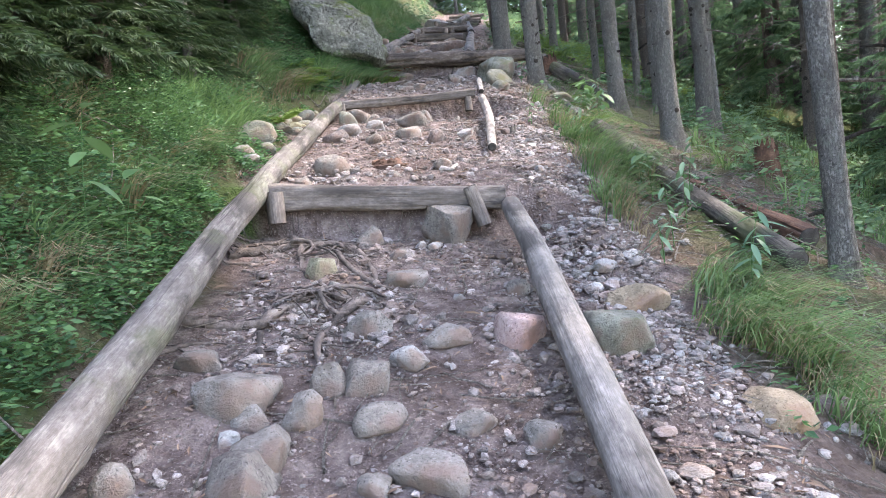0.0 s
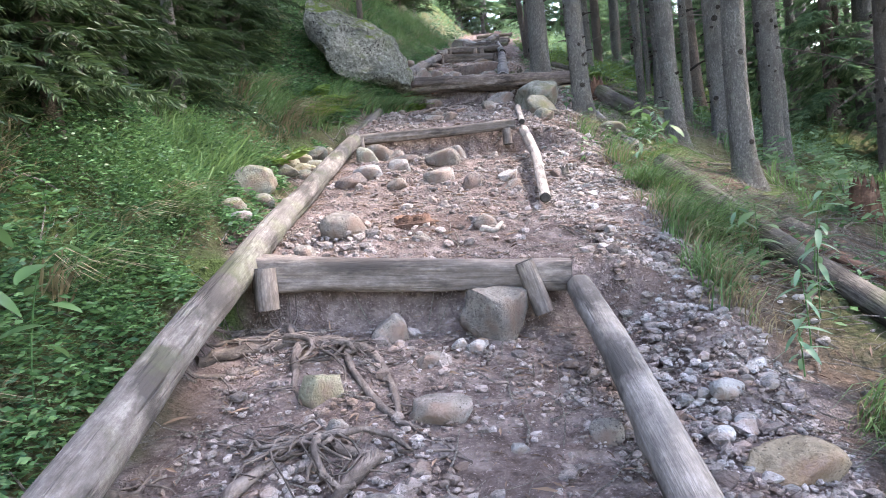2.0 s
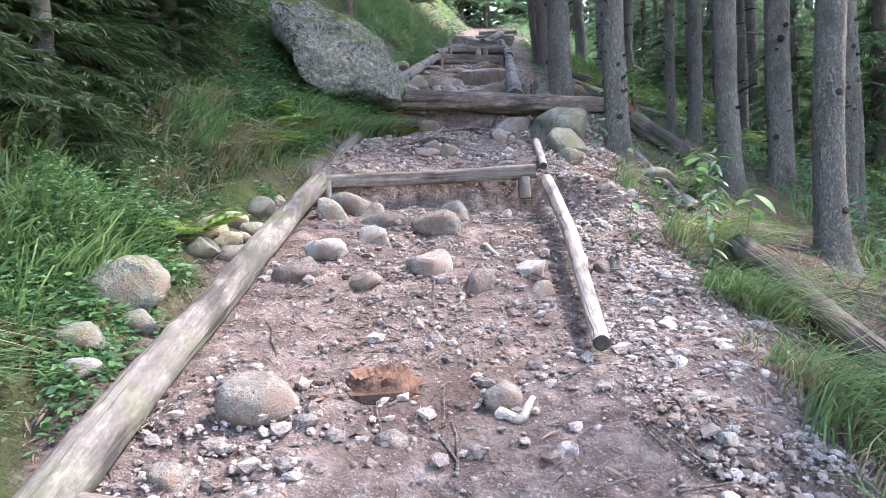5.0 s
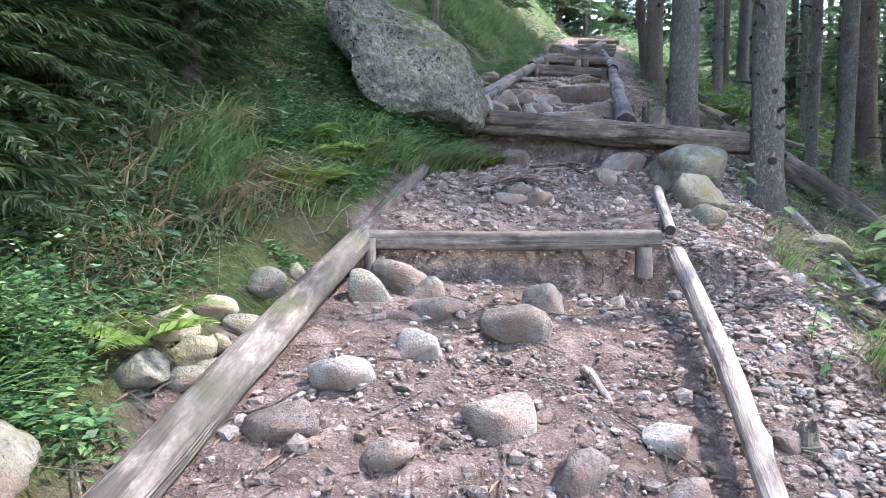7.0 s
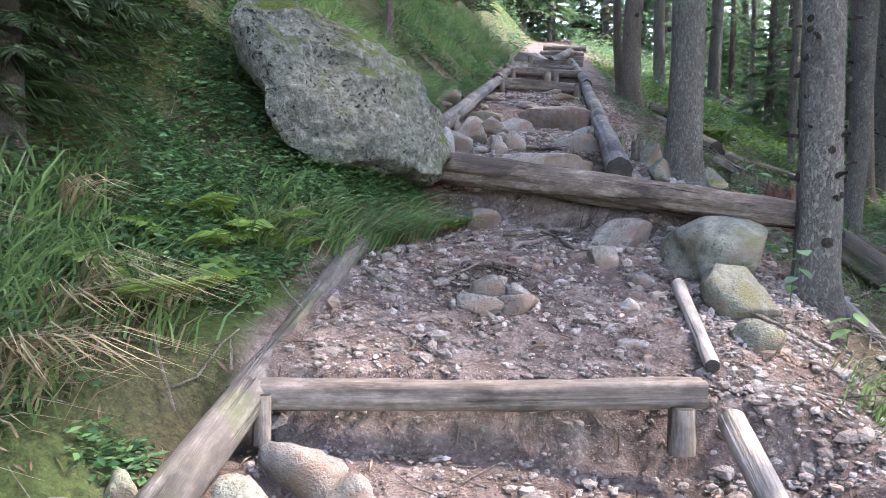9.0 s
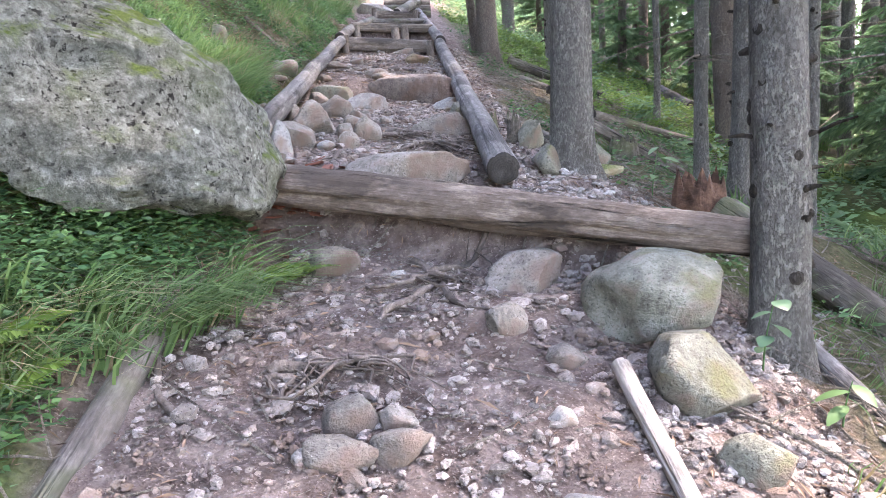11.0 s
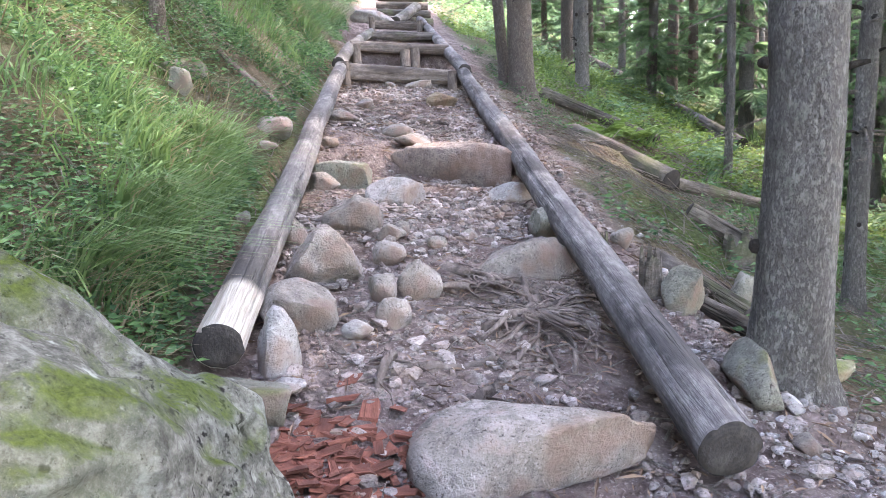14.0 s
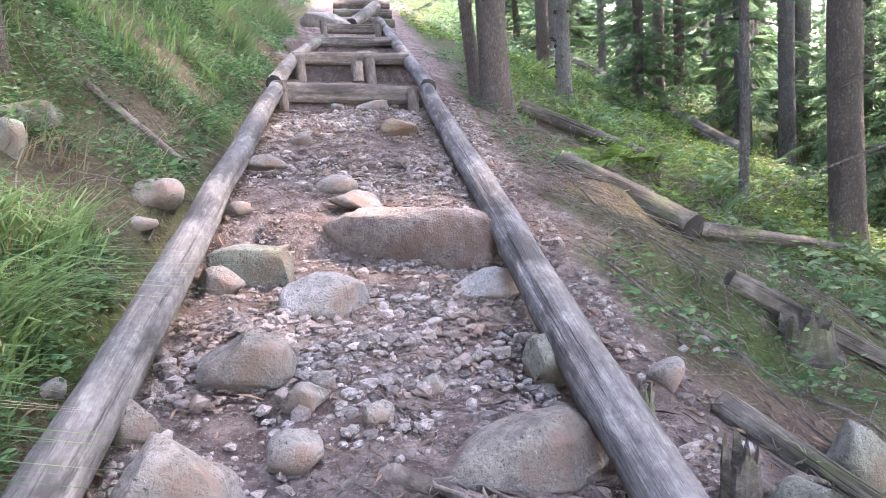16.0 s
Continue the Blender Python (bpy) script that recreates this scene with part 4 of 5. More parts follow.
def far_spruce(x, y, k, tall_crown, size):
    ob = thing("spruce_tree", pose(x, y, height(x, y) - 0.05, 0, 0, k * 67 % 360), "distant grey-trunked spruce with bare lower branches, some added for shade" if tall_crown else "young green spruce with branches to the ground", "tree", "spruces of the wood")
    ob.scale = (size, size, size)
    part("trunk", FAR_TRUNKS[k % 4], ob)
    if tall_crown:
        part("brushwood", FAR_DEAD[k % 3], ob, kind="stuff")
        # left of x = 9, dense crowns out of view block sun and sky
        if x < 9.0:
            part("crown", DENSE[k % 3], ob)
        elif k % 3 == 0:
            part("crown", MID[k % 2], ob)
    else:
        # only pale crowns on the right; the dark, shade-coloured one stays left
        part("crown", LOW[1 + k % 2 if x > 4 else k % 3], ob)


def forest():
    r = np.random.default_rng(77)
    spots = []

    def place(n, xs, ys, apart, tall, size):
        tries = done = 0
        while done < n and tries < n * 40:
            tries += 1
            x, y = r.uniform(*xs), r.uniform(*ys)
            near_trail = y < 37 and -3.2 < x - np.interp(y, [0, 18, 40], [0, 0.4, 1.2]) < (6.4 if 11 < y < 24 else 4.6)
            if near_trail or any((x - a) ** 2 + (y - b) ** 2 < apart ** 2 for a, b in spots):
                continue
            spots.append((x, y))
            done += 1
            big = r.uniform(*size)
            if not (done % 2 and ((tall and x > 6 and y < 13) or y < -2 or x < -7 or y > 45 or x > 12)):
                far_spruce(x, y, done + int(abs(x) * 3), tall, big)

    place(26, (4.6, 14), (4, 30), 1.5, True, (0.7, 1.25))
    place(40, (8, 32), (2, 60), 1.9, True, (0.7, 1.4))
    place(26, (5.5, 16), (8, 34), 1.3, False, (0.45, 0.95))
    place(40, (9, 34), (8, 64), 1.7, False, (0.7, 1.4))
    place(26, (-16, -3.4), (1, 40), 1.5, True, (0.8, 1.3))
    place(30, (-12, -3.3), (3, 34), 1.2, False, (0.5, 1.0))
    place(12, (5.2, 10), (12, 32), 1.2, False, (0.45, 0.95))
    # tall trees added so that their unseen crowns shade the upper bank
    place(16, (5.2, 9.5), (16, 33), 1.3, True, (1.1, 1.35))
    place(22, (-18, 24), (34, 75), 2.0, True, (0.8, 1.4))
    place(24, (-18, 24), (38, 75), 1.6, False, (0.8, 1.5))
    place(26, (-5, 10), (37.5, 46), 1.1, False, (0.7, 1.3))
    for k, (x, y, size) in enumerate(((-2.75, 8.5, 0.55), (-3.0, 9.5, 0.6), (-3.2, 7.4, 0.6), (-3.1, 6.2, 0.5), (-3.3, 4.9, 0.6), (-3.2, 3.6, 0.55), (-3.7, 10.6, 0.7), (-4.0, 8.4, 0.7), (-3.9, 5.6, 0.7), (-2.6, 5.2, 0.4), (-2.75, 6.6, 0.42), (-2.55, 7.7, 0.4), (-2.45, 9.3, 0.42), (-2.7, 4.2, 0.42), (-2.4, 10.2, 0.36), (-2.9, 3.0, 0.5), (-3.1, 11.6, 0.5))):
        far_spruce(x, y, 3 * k, False, size)
    for k in range(11):
        far_spruce(-2.38 - 0.12 * (k % 3), 1.6 + 0.82 * k, 3 * k, False, 0.36 + 0.05 * (k % 3))
    for k, (x, y) in enumerate(((-2.3, 19.2), (-2.9, 21.6), (-2.2, 23.8), (-2.6, 26.5), (-1.9, 29.5), (-2.7, 16.4), (4.4, 25.5), (4.2, 29.5))):
        far_spruce(x, y, 2 * k + 1, True, 0.85 + 0.05 * (k % 4))
    # unseen trees behind the start, kept to hold back sky light
    place(30, (-14, 14), (-14, -2), 2.0, True, (0.8, 1.3))
    place(26, (5.2, 15), (2, 12), 1.1, False, (0.45, 0.9))
    # added trees off to the right: their crowns keep sun off the trail
    for x, y, k, size in ((6.6, 7.2, 4, 0.85), (7.2, 14.6, 5, 1.05), (8.0, 16.8, 7, 1.1), (7.5, 18.9, 8, 1.05), (8.6, 15.3, 10, 1.15)):
        far_spruce(x, y, k, True, size)
    # added trees that cut the sky light on the upper left bank
    for k, (x, y) in enumerate(((-3.6, 13.2), (-4.2, 15.4), (-3.8, 17.4), (-4.4, 20.0))):
        far_spruce(x, y, 3 * k + 1, True, 0.85)
    for k in range(11):
        y = 20.5 + 1.3 * k
        far_spruce(float(left_of(y)) - 1.5 - 0.55 * (k % 3), y, 3 * k, False, 0.26 + 0.05 * (k % 4))
    place(20, (6.6, 13), (13, 32), 1.0, False, (0.6, 1.1))
    # more added trees whose crowns shade the trail's upper half
    place(18, (6.9, 10.0), (10, 27), 1.1, True, (0.95, 1.3))
    for k in range(12):
        far_spruce(-2.22 - 0.13 * (k % 3), 3.4 + 0.62 * k, 3 * k, False, 0.27 + 0.04 * (k % 4))
    # row of added trees that darkens the lower left bank
    for k in range(9):
        far_spruce(-3.7 - 0.9 * (k % 2), 0.6 + 1.25 * k, 3 * k + 1, True, 0.80 + 0.06 * (k % 3))


forest()


# ---- roots, fallen wood, stumps ----
root_seed = iter(range(500, 9999))


def root(r0, *spots, material=ROOT, name="tree_root", label="bare winding tree root lying on the trail"):
    """A root over the ground through the spots named."""
    seed = next(root_seed)
    r = np.random.default_rng(seed)
    P = np.array(spots, float)
    s = np.linspace(0, len(P) - 1, max(8, 7 * (len(P) - 1)))
    k = np.arange(len(P))
    x, y = np.interp(s, k, P[:, 0]), np.interp(s, k, P[:, 1])
    for _ in range(2):
        x[1:-1], y[1:-1] = (x[:-2] + 2 * x[1:-1] + x[2:]) / 4, (y[:-2] + 2 * y[1:-1] + y[2:]) / 4
    x, y = x + 0.010 * vnoise(s * 2 + seed, s, 1, seed), y + 0.010 * vnoise(s, s * 2 + seed, 1, seed)
    u = s / s[-1]
    rad = 1.25 * r0 * (1 - 0.45 * u) * (1 + 0.22 * vnoise(s * 2.3, s * 0 + seed, 1, seed))
    z = ground(x, y) + rad * (0.55 + 0.8 * vnoise(s * 0.9, s * 0 + seed + 3, 1, seed)) - np.where((u < 0.04) | (u > 0.96), r0, 0)
    pieces = [tube(np.stack([x, y, z], -1), rad, 8)]
    for _ in range(int(6 + 260 * r0) if name == "tree_root" else 0):
        i = r.integers(1, len(x) - 1)
        a, e = r.uniform(0, 2 * math.pi), r.uniform(0.06, 0.22)
        q = np.linspace(0, 1, 5)
        bx, by = x[i] + q * e * math.cos(a) + 0.02 * np.sin(q * 5 + a), y[i] + q * e * math.sin(a)
        pieces.append(tube(np.stack([bx, by, np.maximum(ground(bx, by) + 0.004, z[i] * (1 - q) + (ground(bx, by)) * q)], -1), np.maximum(0.0055 * (1 - q), 0.0015), 5))
    me = raw_mesh(name, *join(pieces), material)
    tagged(new(name, me), label, "root", "bared roots on the trail")


root(0.022, (-1.31, 4.44), (-1.1, 4.67), (-0.92, 4.69), (-0.75, 4.8), (-0.64, 4.41), (-0.5, 4.09), (-0.41, 3.95))
root(0.02, (-0.71, 4.7), (-0.54, 4.55), (-0.45, 4.24), (-0.41, 3.95))
root(0.018, (-0.92, 4.69), (-0.89, 4.39), (-0.81, 4.11))
root(0.022, (-1.32, 3.44), (-1.1, 3.43), (-0.9, 3.4), (-0.85, 3.56), (-0.7, 3.78), (-0.58, 3.7), (-0.43, 3.74))
root(0.018, (-0.9, 3.4), (-0.88, 3.24), (-0.82, 3.04))
root(0.02, (-0.43, 3.74), (-0.53, 3.54), (-0.6, 3.4), (-0.62, 3.3), (-0.58, 2.96))
root(0.012, (-0.6, 3.4), (-0.56, 3.08))
root(0.012, (-1.36, 4.34), (-1.18, 4.3), (-1.06, 4.47))
root(0.012, (-1.27, 3.09), (-1.19, 3.21), (-1.07, 3.27))
root(0.014, (-1.02, 4.91), (-1.0, 4.88), (-0.94, 4.82))
root(0.008, (-1.39, 4.62), (-1.27, 4.89), (-1.15, 4.9))
root(0.012, (-0.79, 3.32), (-0.7, 3.27), (-0.61, 3.36))
root(0.012, (-0.92, 4.69), (-1.2, 4.83), (-1.37, 4.48))
root(0.01, (-0.73, 4.81), (-0.61, 4.64), (-0.39, 4.5))
root(0.008, (-0.41, 3.95), (-0.28, 3.88), (-0.14, 3.65))
root(0.008, (-1.32, 3.48), (-1.18, 3.49), (-1.17, 3.71))
root(0.025, (-0.02, 13.2), (0.13, 13.07), (0.25, 12.94), (0.34, 12.83))
root(0.02, (0.34, 12.83), (0.27, 12.71), (0.12, 12.58), (0.04, 12.53))
root(0.014, (0.28, 12.62), (0.22, 12.41), (0.15, 12.15))
root(0.016, (0.34, 12.65), (0.36, 12.42), (0.31, 12.17))
root(0.012, (0.16, 12.52), (0.08, 12.48), (-0.03, 12.43))
root(0.018, (-0.45, 12.17), (-0.26, 12.19), (-0.12, 12.24), (0.05, 12.31))
root(0.02, (-0.1, 11.99), (-0.01, 12.11), (0.08, 12.22))
root(0.012, (0.37, 13.12), (0.51, 13.1), (0.69, 13.11))
root(0.016, (-0.34, 12.27), (-0.42, 12.01))
root(0.01, (0.33, 12.62), (0.42, 12.55), (0.55, 12.64))
root(0.01, (0.27, 12.5), (0.11, 12.26), (0.05, 12.19))
root(0.01, (0.28, 12.5), (0.24, 12.24), (0.24, 12.11))
root(0.014, (0.32, 13.03), (0.29, 12.8), (0.32, 12.72))
root(0.02, (0.48, 12.77), (0.36, 12.72), (0.23, 12.62))
root(0.02, (-0.04, 10.81), (0.03, 10.68), (-0.0, 10.44), (-0.11, 10.23), (-0.22, 10.15))
root(0.016, (0.03, 10.63), (0.27, 10.73), (0.39, 10.8))
root(0.014, (0.07, 10.5), (0.08, 10.23), (0.16, 10.2))
root(0.016, (-0.58, 9.74), (-0.43, 9.76), (-0.24, 9.79), (-0.08, 9.83))
root(0.01, (-0.57, 9.71), (-0.5, 9.69), (-0.54, 9.62))
root(0.014, (-0.99, 9.98), (-0.9, 9.64), (-0.74, 9.42))
root(0.008, (0.17, 10.72), (0.16, 10.59), (0.11, 10.4))
root(0.02, (-0.56, 16.01), (-0.32, 15.87))
root(0.02, (-0.12, 15.67), (0.02, 15.84), (0.18, 15.96))
root(0.018, (0.1, 16.12), (0.32, 16.15), (0.45, 16.06))
root(0.015, (-1.01, 4.89), (-0.99, 4.83), (-0.92, 4.69))
root(0.01, (-1.28, 4.83), (-1.19, 4.87), (-1.09, 4.87))
root(0.01, (-1.24, 4.89), (-1.12, 4.89), (-1.04, 4.89))


def root_tangle(x, y, n, reach, seed):
    """A mat of bared rootlets that spills down from one knot."""
    r = np.random.default_rng(seed)
    pieces = []
    top = height(x, y) + 0.035
    for k in range(n):
        a = r.uniform(math.pi * 0.9, math.pi * 2.1) if k % 3 else r.uniform(0, 2 * math.pi)
        L = reach * r.uniform(0.35, 1.0)
        q = np.linspace(0, 1, 9)
        px = x + r.normal(0, 0.05) + q * L * math.cos(a) + 0.09 * np.sin(q * r.uniform(4, 12) + a * 3) * q
        py = y + r.normal(0, 0.03) + q * L * math.sin(a) + 0.09 * np.cos(q * r.uniform(4, 12) + a * 2) * q
        g = ground(px, py)
        pz = np.maximum(g + 0.004, top + 0.03 * np.sin(q * 3) - (top - g) * np.minimum(1, q * r.uniform(1.0, 2.2)) ** 1.5)
        w = r.choice((0.003, 0.005, 0.009, 0.017), p=(0.35, 0.35, 0.2, 0.1))
        pieces.append(tube(np.stack([px, py, pz], -1), w * (1 - 0.7 * q) + 0.001, 6))
    mat = thing("root_mat", (x, y, top), "tangled mat of bared tree roots in the trail", "root", "bared roots on the trail")
    for v, f in pieces:
        part("rootlet", raw_mesh("rootlet", v - (x, y, top), f, ROOT), mat)


root_tangle(0.30, 12.62, 46, 0.36, 1)
root_tangle(0.10, 12.95, 22, 0.32, 2)
root_tangle(-0.75, 4.62, 15, 0.38, 3)
root_tangle(-1.02, 4.72, 12, 0.30, 4)
root_tangle(-0.70, 3.72, 22, 0.34, 5)
root_tangle(0.02, 10.55, 14, 0.28, 6)
root_tangle(-0.30, 9.75, 14, 0.30, 7)


def fallen(a, b, r0, r1, material, label, seed, **shape):
    return log_thing("fallen_log", a, b, r0, r1, material, label, "log", seed, "fallen logs on the slope", **shape)


def on(x, y, lift):
    return (x, y, height(x, y) + lift)


fallen(on(1.62, 7.9, 0.10), on(1.86, 4.1, 0.14), 0.080, 0.068, DARKLOG, "dark decaying fallen trunk among grass and twigs", 71, bend=0.06)
fallen(on(2.35, 7.2, 0.08), on(3.15, 5.3, 0.05), 0.07, 0.05, DARKLOG, "dark fallen trunk lying down the slope", 72)
fallen(on(1.88, 7.0, 0.08), on(2.45, 5.2, 0.16), 0.06, 0.09, ROTTEN, "broken rotten reddish trunk on the slope", 73, rough=0.2)
fallen(on(2.36, 15.92, 0.10), on(1.85, 17.1, 0.06), 0.105, 0.09, DARKLOG, "mossy sawn log lying across the slope", 74)
fallen(on(2.50, 16.15, 0.06), on(4.7, 17.4, 0.05), 0.06, 0.05, DARKLOG, "thin dark log lying below the sawn one", 75)
fallen(on(5.95, 21.2, 0.16), on(5.97, 31.0, 0.25), 0.11, 0.095, WEATHERED, "long pale fallen trunk lying up the slope", 76)
fallen(on(2.2, 19.5, 0.10), on(3.4, 18.6, 0.12), 0.08, 0.06, DARKLOG, "short dark broken log in the greenery", 77)
fallen(on(1.80, 11.5, 0.10), on(2.45, 10.3, 0.06), 0.11, 0.08, DARKLOG, "mossy rotting log behind the slim spruce", 78, rough=0.15)
fallen(on(1.48, 10.1, 0.02), on(1.62, 8.9, 0.03), 0.04, 0.035, GREYED, "grey split branch lying on the slope", 79)
fallen(on(0.95, 13.0, 0.04), on(1.30, 12.55, 0.05), 0.03, 0.045, DARKLOG, "rotting branch leaning on the stout spruce", 80, rough=0.2)
fallen(on(-1.35, 15.9, 0.04), on(-0.88, 15.75, 0.06), 0.022, 0.018, ROOT, "crooked bare root over the bank's edge", 83)


fallen(on(1.16, 13.50, 0.03), on(1.42, 12.98, 0.06), 0.05, 0.07, DARKLOG, "mossy rotting log lying below the stake stump", 84, rough=0.2)
fallen(on(2.10, 15.05, 0.03), on(2.98, 14.75, 0.05), 0.07, 0.06, DARKLOG, "dark mossy log sunk in the needle litter", 85, rough=0.2)


def branch(x, y, turn, long, r0, seed):
    """A dead branch with a few side twigs, lying on the slope."""
    r = np.random.default_rng(seed)
    s = np.linspace(0, 1, 9)
    px, py = x + s * long * math.cos(turn), y + s * long * math.sin(turn)
    px, py = px + 0.05 * vnoise(s * 3, s * 0 + seed, 1, seed), py + 0.05 * vnoise(s * 3, s * 0 + seed + 4, 1, seed)
    pz = ground(px, py) + 0.015 + 0.10 * s * r.random()
    pieces = [tube(np.stack([px, py, pz], -1), r0 * (1 - 0.7 * s), 6)]
    for k in range(7):
        i = r.integers(2, 8)
        d = np.array([r.normal(), r.normal(), r.uniform(0.0, 0.8)]) * r.uniform(0.06, 0.2)
        p = np.array([px[i], py[i], pz[i]])
        pieces.append(tube([p, p + d * 0.5, p + d + (0, 0, -0.01)], [r0 * 0.45, r0 * 0.35, r0 * 0.12], 5))
    foot = (px[0], py[0], pz[0])
    ob = thing("dead_branch", foot, "dead grey branch lying on the needle litter", "branch", "dead branches on the slope")
    for k, (v, f) in enumerate(pieces):
        part("side_twig" if k else "stem", raw_mesh("dead_branch", v - np.array(foot), f, TWIG), ob)


for k in range(78):
    q = np.random.default_rng(900 + k)
    by = q.uniform(2.4, 18.5)
    branch(float(np.interp(by, RIGHT_Y, RIGHT_X)) + 0.35 + 2.6 * q.random(), by, q.uniform(0, 2 * math.pi), q.uniform(0.35, 1.2), q.uniform(0.008, 0.018), 900 + k)


def stump(x, y, r0, tall, material, label, seed):
    """A broken stump with a ragged, splintered rim."""
    r = np.random.default_rng(seed)
    sides = 26
    a = np.linspace(0, 2 * math.pi, sides, endpoint=False)
    z = np.array([-0.12, 0.0, 0.05, 0.35, 0.7, 1.0])
    R = r0 * (np.array([1.5, 1.35, 1.15, 1.0, 0.95, 0.88])[:, None] + 0.10 * np.cos(5 * a + seed)[None] + r.uniform(-0.05, 0.05, (6, sides)))
    top = tall * (1 + r.uniform(-0.35, 0.25, sides))
    V = np.stack([R * np.cos(a), R * np.sin(a), z[:, None] * np.where(z[:, None] > 0, top[None], 1)], -1)
    inner = np.stack([R[-1] * 0.7 * np.cos(a), R[-1] * 0.7 * np.sin(a), top * 0.55], -1)
    core = np.stack([R[-1] * 0.1 * np.cos(a), R[-1] * 0.1 * np.sin(a), top * 0 + tall * 0.45], -1)
    V = np.concatenate([V, inner[None], core[None]])
    ids = np.arange(8 * sides).reshape(8, sides)
    nxt = np.roll(ids, -1, axis=1)
    F = np.stack([ids[:-1], nxt[:-1], nxt[1:], ids[1:]], -1).reshape(-1, 4)
    me = raw_mesh("stump", V.reshape(-1, 3), F, material, flat=True)
    ob = new("stump", me)
    ob.matrix_basis = Matrix.Translation((x, y, height(x, y)))
    return tagged(ob, label, "stump")


stump(1.72, 11.62, 0.15, 0.27, ROTTEN, "rotten dark-red splintered stump in the grass", 91)
stump(-0.42, 5.80, 0.11, 0.045, ROTTEN, "worn flat reddish stump in the trail", 92)
stump(0.90, 12.92, 0.052, 0.20, DARKLOG, "small dark stake stump behind the log", 93)
stump(0.80, 13.35, 0.05, 0.12, DARKLOG, "low dark stake stump beside the log", 94)
stump(2.35, 14.7, 0.14, 0.20, DARKLOG, "dark decayed stump among dead twigs", 95)
stump(3.5, 8.3, 0.13, 0.38, ROTTEN, "mossy broken brown stump down the slope", 96)
stump(0.68, 7.15, 0.04, 0.06, DARKLOG, "small dark stake end in the gravel", 97)
root(0.018, (-0.02, 5.62), (0.05, 5.58), (0.12, 5.72), material=PALE, name="wood_piece", label="pale bent piece of wood on the trail")
root(0.016, (0.02, 7.55), (0.08, 7.25), material=PALE, name="stick", label="short pale stick lying on the trail")


def chip_mesh(seed):
    r = np.random.default_rng(seed)
    bm = bmesh.new()
    bmesh.ops.create_cube(bm, size=1.0)
    bmesh.ops.scale(bm, vec=(r.uniform(0.012, 0.062), r.uniform(0.025, 0.16), r.uniform(0.004, 0.014)), verts=bm.verts)
    for v in bm.verts:
        v.co.x += r.uniform(-0.009, 0.009)
        v.co.y += r.uniform(-0.016, 0.016)
        v.co.z += r.uniform(-0.003, 0.003)
    return bm_mesh("chip", bm, REDCHIP, flat=True)


def chips(n, x0, y0, sx, sy, seed):
    """Flakes of red rotten wood strewn on the ground."""
    r = np.random.default_rng(seed)
    shapes = [chip_mesh(k) for k in range(12)]
    heap = thing("wood_debris", on(x0, y0, 0), "scattered chips of red rotten wood on the ground", "wood chips")
    foot = heap.matrix_basis.inverted()
    for k in range(n):
        x, y = r.normal(x0, sx), r.normal(y0, sy)
        part("chip", shapes[k % 12], heap, at=foot @ pose(x, y, height(x, y) + 0.006, r.uniform(-18, 18), r.uniform(-18, 18), r.uniform(0, 180)))


chips(290, -0.70, 11.62, 0.20, 0.20, 5)


# ---- gravel ----
def gravel():
    r = np.random.default_rng(21)
    bm = bmesh.new()
    bmesh.ops.create_icosphere(bm, subdivisions=1, radius=1.0)
    ball, tri = np.array([v.co for v in bm.verts]), np.array([[v.index for v in f.verts] for f in bm.faces])
    bm.free()
    n = 88000
    y = r.uniform(-1.0, 19.0, n)
    left, right = np.interp(y, LEFT_Y, LEFT_X) + 0.12, np.interp(y, RIGHT_Y, RIGHT_X) - np.where(y > 12.5, 0.12, 0.0)
    edge = r.random(n) < np.where(y < 10.5, 0.44, 0.30)
    x = np.where(edge, right - 0.55 + 0.75 * r.random(n) ** 0.8, left + (right - left - 0.3) * r.random(n))
    keep = (vnoise(x, y, 0.45, 41) + 0.55 * vnoise(x, y, 0.16, 42) + np.where(edge, 0.45, 0.05) - np.where(y > 11.3, 0.30, 0.0) > r.uniform(-1.15, 0.65, n))
    x, y, edge = x[keep], y[keep], edge[keep]
    pile = r.random(1300)
    x = np.append(x, 1.08 + 0.16 * r.normal(size=1300))
    y, edge = np.append(y, 10.75 + 0.95 * pile), np.append(edge, np.full(1300, True))
    n = len(x)
    patch = 0.30 * np.clip(vnoise(x, y, 0.7, 44) + 0.2, 0, 1) + np.where(y > 11.5, 0.04, -0.08)
    size = np.clip(r.lognormal(np.where(edge, -4.90, -4.86) + patch, 0.62), 0.004, 0.045)
    V = ball[None] * (1 + r.uniform(-0.28, 0.28, (n, len(ball), 1)))
    for k in range(3):
        nrm = r.normal(size=(n, 1, 3))
        nrm /= np.linalg.norm(nrm, axis=2, keepdims=True)
        d = (V * nrm).sum(2, keepdims=True)
        V = V - nrm * np.maximum(d - 0.55, 0) * 0.9
    V = V * (size[:, None] * np.stack([r.uniform(0.8, 1.4, n), r.uniform(0.7, 1.1, n), r.uniform(0.5, 0.85, n)], -1))[:, None]
    a = r.uniform(0, 2 * math.pi, n)
    c, s = np.cos(a)[:, None], np.sin(a)[:, None]
    V = np.stack([V[..., 0] * c - V[..., 1] * s, V[..., 0] * s + V[..., 1] * c, V[..., 2]], -1)
    V = V + np.stack([x, y, ground(x, y) + size * 0.22], -1)[:, None]
    F = tri[None] + (np.arange(n) * len(ball))[:, None, None]
    me = raw_mesh("gravel", V.reshape(-1, 3), F.reshape(-1, 3), GRAVEL, flat=True)
    tagged(new("gravel", me), "loose grey and pinkish gravel strewn on the trail", "gravel", kind="stuff")


gravel()


